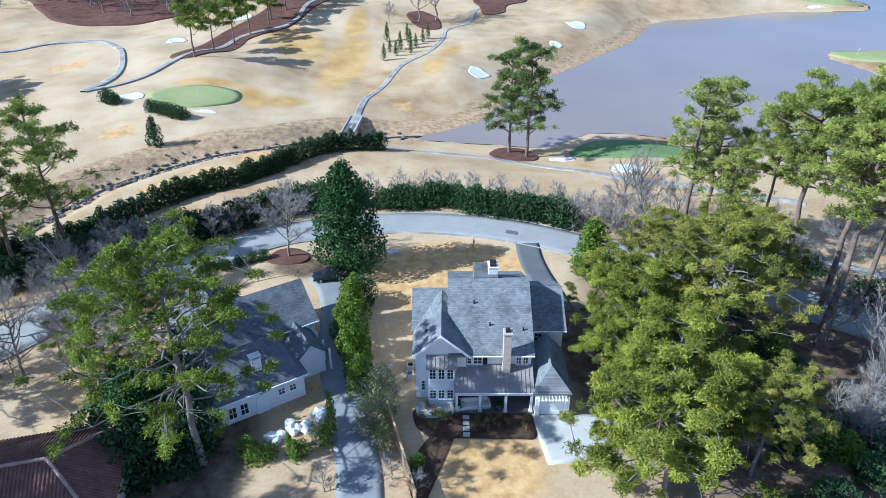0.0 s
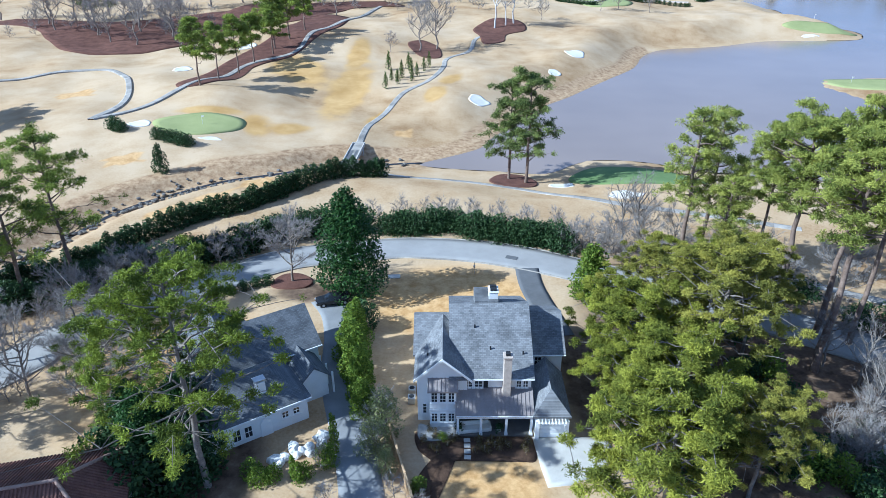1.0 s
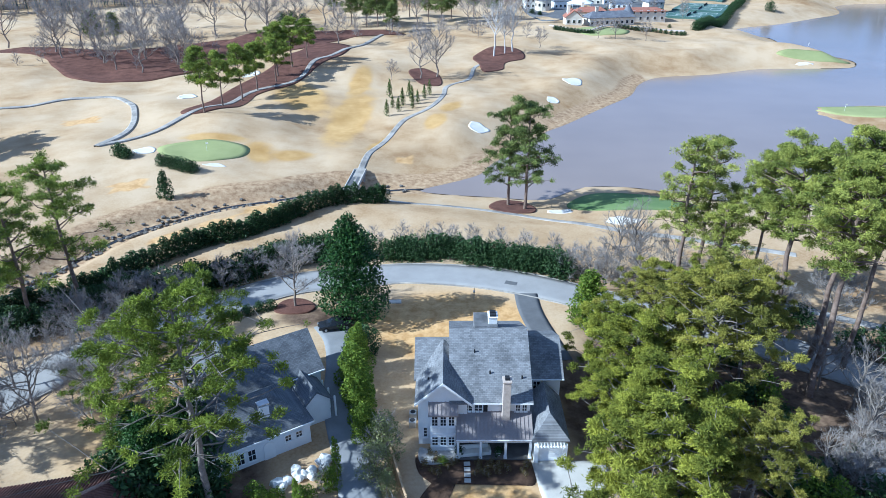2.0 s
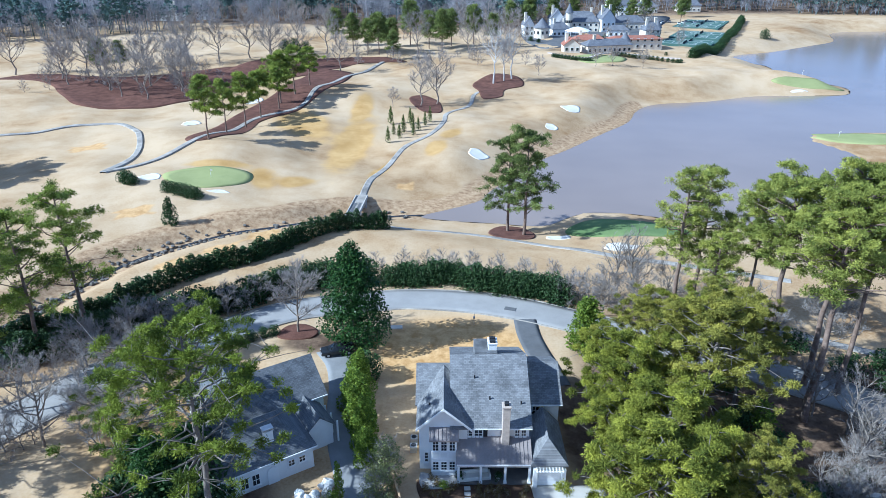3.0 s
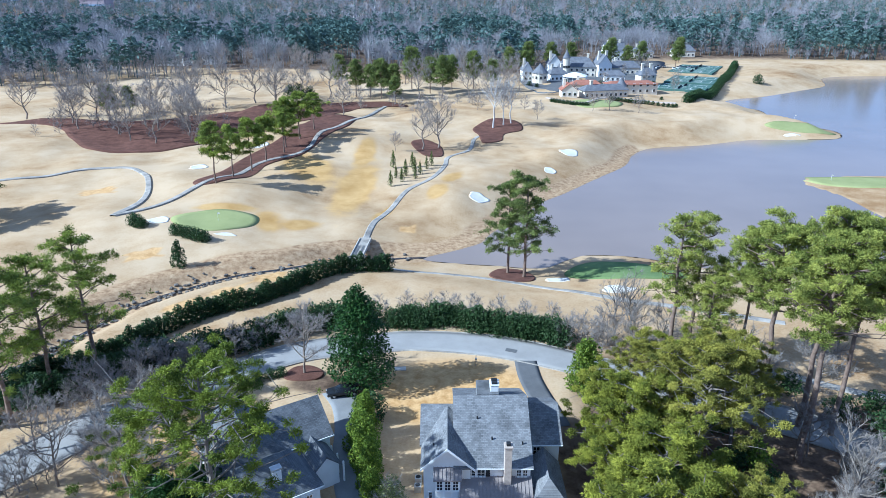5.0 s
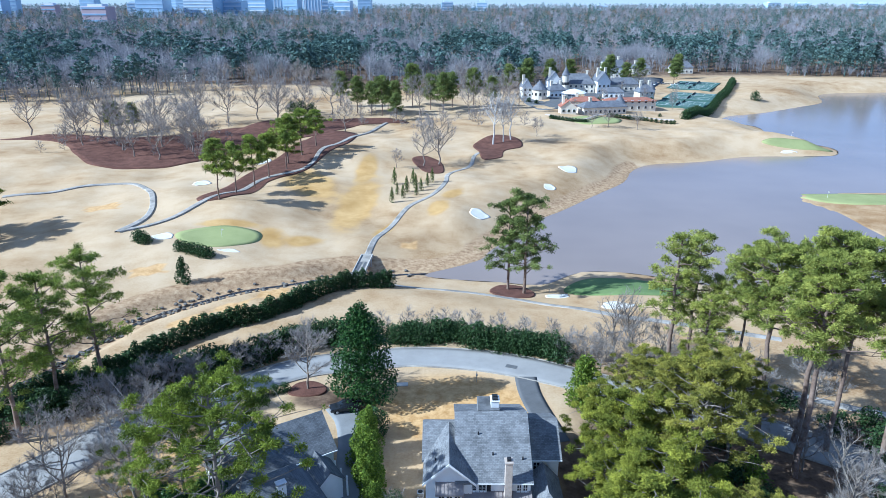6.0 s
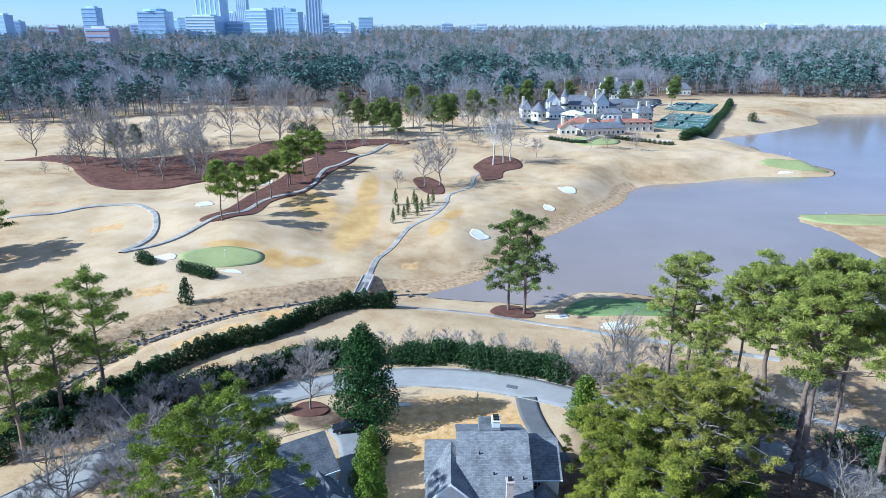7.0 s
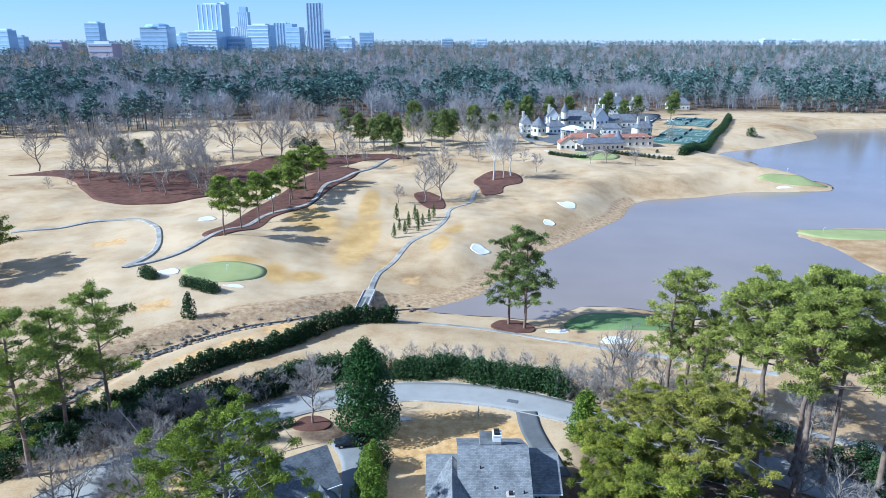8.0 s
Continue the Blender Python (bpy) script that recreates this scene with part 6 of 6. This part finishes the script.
plain_house(197, 585, 18, 10, 5, 4.5, 0, M_CREAM, M_SLATE, "cream house among far trees", True, 5, 1, 1)
# one dark sheet for both the asphalt and the shade between the buildings
drape("forecourt", [(46, 390), (54, 362), (78, 383), (112, 386), (134, 452), (150, 490), (168, 545), (120, 532), (70, 486), (46, 440)], M_DRIVE, "dark sheet of asphalt and painted shade round the clubhouse", "forecourt", 0.16)


def turret(x, y, r, h, cone):
    ob = thing("turret", "round cream turret with a conical slate roof", "turret", pose(x, y, height(x, y)))
    part("wall", lathe([(r, -2), (r, h)], 14), M_CREAM, ob)
    part("roof", lathe([(r + 0.6, h), (r * 0.5, h + cone * 0.55), (0.05, h + cone)], 14), M_SLATE, ob)
    for k in range(5):
        a = radians(200 + 35 * k)
        o = child("window", box_me, ob)
        o.matrix_basis = Matrix.Translation((math.cos(a) * r, math.sin(a) * r, h * 0.55)) @ Matrix.Rotation(a, 4, "Z")


bm = box_bm(-0.1, 0.08, -0.55, 0.55, -0.8, 0.8)
box_me = bpy.data.meshes.new("window")
bm.to_mesh(box_me)
bm.free()
box_me.materials.append(M_GLASS)
turret(55.5, 413, 4.6, 5.6, 5.5)
turret(77, 448, 2.2, 12, 6)
turret(91, 356.5, 2.6, 4.5, 4.8)
turret(125, 418, 2.2, 6, 5)
canopy = thing("terrace_canopy", "white tent canopy over a clubhouse terrace", "canopy", pose(74, 398, height(74, 398)))
part("roof", lathe([(7.5, 5.0), (7.3, 5.3), (3.8, 6.6), (0.1, 7.4)], 8), M_TRIM, canopy)
for k in range(8):
    a = 2 * math.pi * k / 8
    part("pole", box_bm(7.0 * math.cos(a) - 0.12, 7.0 * math.cos(a) + 0.12, 7.0 * math.sin(a) - 0.12, 7.0 * math.sin(a) + 0.12, -1, 5.1), M_TRIM, canopy)
ribbon("retaining_wall", [(48, 329), (56, 321.5), (66, 319.5), (76, 331), (88, 338), (100, 338), (113, 333)], 1.2, M_BRICK, "low terrace wall before the clubhouse", "wall", 1.3)
for line in ([(50, 326), (58, 320), (66, 318.5)], [(80, 334), (90, 336.5), (100, 336.5), (112, 331)]):
    for p in spline(line, 6):
        plant(ROUND, p[0], p[1] - 1.5, 0.55, p[0] * 77)


for x, y, s in ((44, 395, 0.8), (40, 380, 0.9), (58, 436, 0.9), (60, 470, 1.2), (94, 478, 1.2), (112, 440, 0.8), (128, 440, 0.9), (46, 452, 1.2), (104, 492, 1.2), (136, 488, 1.0), (150, 520, 1.1), (88, 385, 0.7), (94, 372, 0.6), (124, 372, 0.6), (116, 398, 0.8), (66, 352, 0.5), (36, 400, 1.1), (30, 415, 1.2), (140, 420, 0.8)):
    plant(EDGE if s > 0.75 else BARE, x, y, s * 0.85, x * 41)
for x, y, s in ((110, 484, 0.9), (125, 482, 0.9), (140, 500, 1.0), (72, 484, 1.0), (54, 462, 1.1), (86, 486, 1.0), (118, 500, 1.1), (165, 500, 1.0), (180, 540, 1.0), (38, 428, 1.0), (48, 432, 0.9)):
    plant(DARKPINE, x, y, s, x * 17)
for x, y, s in ((48, 402, 0.8), (52, 398, 0.7), (70, 402, 0.8), (90, 402, 0.8), (99, 409, 0.7), (122, 405, 0.9), (64, 360, 0.6), (110, 347, 0.5), (92, 339, 0.5)):
    plant(ROUND, x, y, s, x * 17)


def court(cx, cy, turn):
    z = max(height(cx + a, cy + b) for a in (-14, 0, 14) for b in (-14, 0, 14)) + 0.15
    ob = thing("tennis_court", "green hard tennis court with white lines", "tennis court", pose(cx, cy, z, 0, 0, turn), "tennis courts")
    part("surface", box_bm(-8.5, 8.5, -14.5, 14.5, -2.5, 0), M_COURT, ob)
    for b in ((-5.5, -5.3, -12, 12), (5.3, 5.5, -12, 12), (-5.3, 5.3, -12, -11.8), (-5.3, 5.3, 11.8, 12), (-4.1, 4.1, -6.4, -6.2), (-4.1, 4.1, 6.2, 6.4), (-0.1, 0.1, -6.2, 6.2)):
        part("line", box_bm(*b, -0.01, 0.03), M_TRIM, ob)
    part("net", box_bm(-6.2, 6.2, -0.05, 0.05, 0, 1.05), M_DARK, ob)
    for u in (-6.3, 6.3):
        part("net_post", box_bm(u - 0.07, u + 0.07, -0.07, 0.07, 0, 1.15), M_STEEL, ob)


for i in range(4):
    court(133 + i * 8.6, 390 + i * 16.2, 62)
for i in range(3):
    court(168 + i * 8.6, 474 + i * 16.2, 62)
for p in spline([(121, 340), (141, 371), (166, 415), (191, 465), (211, 508)], 10):
    plant(ROUND, p[0], p[1], 1.3, p[0] * 13)
for x, y, w, t in ((-306, 480, 26, 8), (-250, 470, 22, -5), (-238, 476, 18, 10), (-203, 512, 22, -12), (-176, 520, 16, 6), (-50, 560, 24, 4), (-30, 562, 18, -6), (-330, 495, 22, 0), (30, 530, 20, 8)):
    plain_house(x, y, w, 11, 6.0, 5.0, t, M_WHITE, M_SLATE, "white house with grey roof among far bare trees", w % 4 == 2, 5, 2, 2)
# parked cars as low pale shapes by the clubhouse
for i in range(14):
    x, y = 120 + i * 4.2, 500 + 6 * math.sin(i * 1.7)
    z = height(x, y)
    ob = thing("car", "pale car parked in the clubhouse lot", "car", pose(x, y, z, 0, 0, 80), "cars in the club lot")
    bm = bmesh.new()
    add_box(bm, -2.2, 2.2, -0.9, 0.9, 0.3, 0.95)
    part("body", bm, M_TRIM if i % 3 else M_STEEL, ob)
    bm = box_bm(-1.2, 0.9, -0.8, 0.8, 0.95, 1.5, 0.2)
    part("cabin", bm, M_GLASS, ob)
    for u in (-1.4, 1.4):
        part("axle_wheels", box_bm(u - 0.33, u + 0.33, -0.92, 0.92, 0, 0.5, 0.1), M_RUBBER, ob)

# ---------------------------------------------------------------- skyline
# the pale blue of the two glass colours stands for haze before the skyline
M_TOWER = mottled("haze_blue_tower_glass", (0.29, 0.42, 0.60), (0.39, 0.53, 0.71), 0.008, 0.05, 0.25, 0.0, bumps=0, spec=0.6)
M_TOWER2 = mottled("haze_pale_tower_glass", (0.36, 0.50, 0.68), (0.50, 0.64, 0.80), 0.008, 0.05, 0.25, 0.0, bumps=0, spec=0.6)
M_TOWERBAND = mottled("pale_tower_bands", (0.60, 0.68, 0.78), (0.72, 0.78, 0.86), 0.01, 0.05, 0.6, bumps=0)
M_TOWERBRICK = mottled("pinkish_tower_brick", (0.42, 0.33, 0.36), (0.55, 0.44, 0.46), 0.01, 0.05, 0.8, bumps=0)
TOWERS = [
    (-1433, 2300, 46, 90, "grid"), (-1513, 2500, 46, 72, "grid"), (-1270, 2300, 44, 55, "brick"), (-1240, 2500, 53, 117, "grid"), (-732, 1500, 52, 52, "brick"),
    (-1132, 2600, 41, 62, "white"), (-979, 2400, 92, 115, "crown"), (-1179, 3100, 49, 80, "grid"), (-1099, 3000, 48, 91, "grid"), (-849, 2500, 104, 89, "white"),
    (-839, 2560, 85, 180, "fins"), (-936, 3000, 35, 206, "glass"), (-777, 2600, 93, 68, "slab"), (-959, 3200, 38, 113, "glass"), (-853, 3000, 42, 193, "point"),
    (-706, 2700, 84, 114, "slab"), (-673, 2900, 60, 127, "glass")]
TOWERS += [
    (-600, 2800, 60, 121, "stepped"), (-586, 2900, 34, 92, "glass"), (-481, 2600, 55, 188, "fins"), (-460, 2700, 30, 96, "slab"), (-434, 2700, 25, 61, "grid"),
    (-359, 2500, 56, 68, "slab"), (-341, 3000, 57, 91, "grid"), (-1, 3600, 57, 68, "slab"), (132, 3600, 49, 40, "grid"), (169, 3500, 50, 68, "slab"),
    (810, 3800, 66, 50, "white"), (2018, 4500, 78, 66, "white"), (2205, 4500, 71, 64, "white"), (2599, 4500, 107, 62, "white"),
]


def tower(x, y, w, top, style):
    z0 = height(x, y) - 5
    h = top - z0
    d = w * 0.8
    ob = thing("office_tower", {"fins": "tall glass tower with pale vertical fins", "white": "pale office block with dark window bands", "brick": "pinkish brick apartment tower"}.get(style, "glass office tower on the skyline, coloured pale blue for haze"), "tower", pose(x, y, z0, 0, 0, (x * 7) % 24 - 12), "skyline towers")
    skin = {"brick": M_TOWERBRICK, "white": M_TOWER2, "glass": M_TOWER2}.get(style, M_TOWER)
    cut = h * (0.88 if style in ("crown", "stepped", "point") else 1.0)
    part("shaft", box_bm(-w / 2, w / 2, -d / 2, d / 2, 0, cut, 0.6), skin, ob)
    if style == "crown":
        part("top", lathe([(w * 0.45, cut), (w * 0.38, cut + (h - cut) * 0.6), (w * 0.15, h)], 12), skin, ob)
    elif style == "stepped":
        part("top", box_bm(-w / 2, 0, -d / 2, d / 2, cut, h), skin, ob)
    elif style == "point":
        part("top", box_bm(-w * 0.35, w * 0.35, -d * 0.35, d * 0.35, cut, h), skin, ob)
    else:
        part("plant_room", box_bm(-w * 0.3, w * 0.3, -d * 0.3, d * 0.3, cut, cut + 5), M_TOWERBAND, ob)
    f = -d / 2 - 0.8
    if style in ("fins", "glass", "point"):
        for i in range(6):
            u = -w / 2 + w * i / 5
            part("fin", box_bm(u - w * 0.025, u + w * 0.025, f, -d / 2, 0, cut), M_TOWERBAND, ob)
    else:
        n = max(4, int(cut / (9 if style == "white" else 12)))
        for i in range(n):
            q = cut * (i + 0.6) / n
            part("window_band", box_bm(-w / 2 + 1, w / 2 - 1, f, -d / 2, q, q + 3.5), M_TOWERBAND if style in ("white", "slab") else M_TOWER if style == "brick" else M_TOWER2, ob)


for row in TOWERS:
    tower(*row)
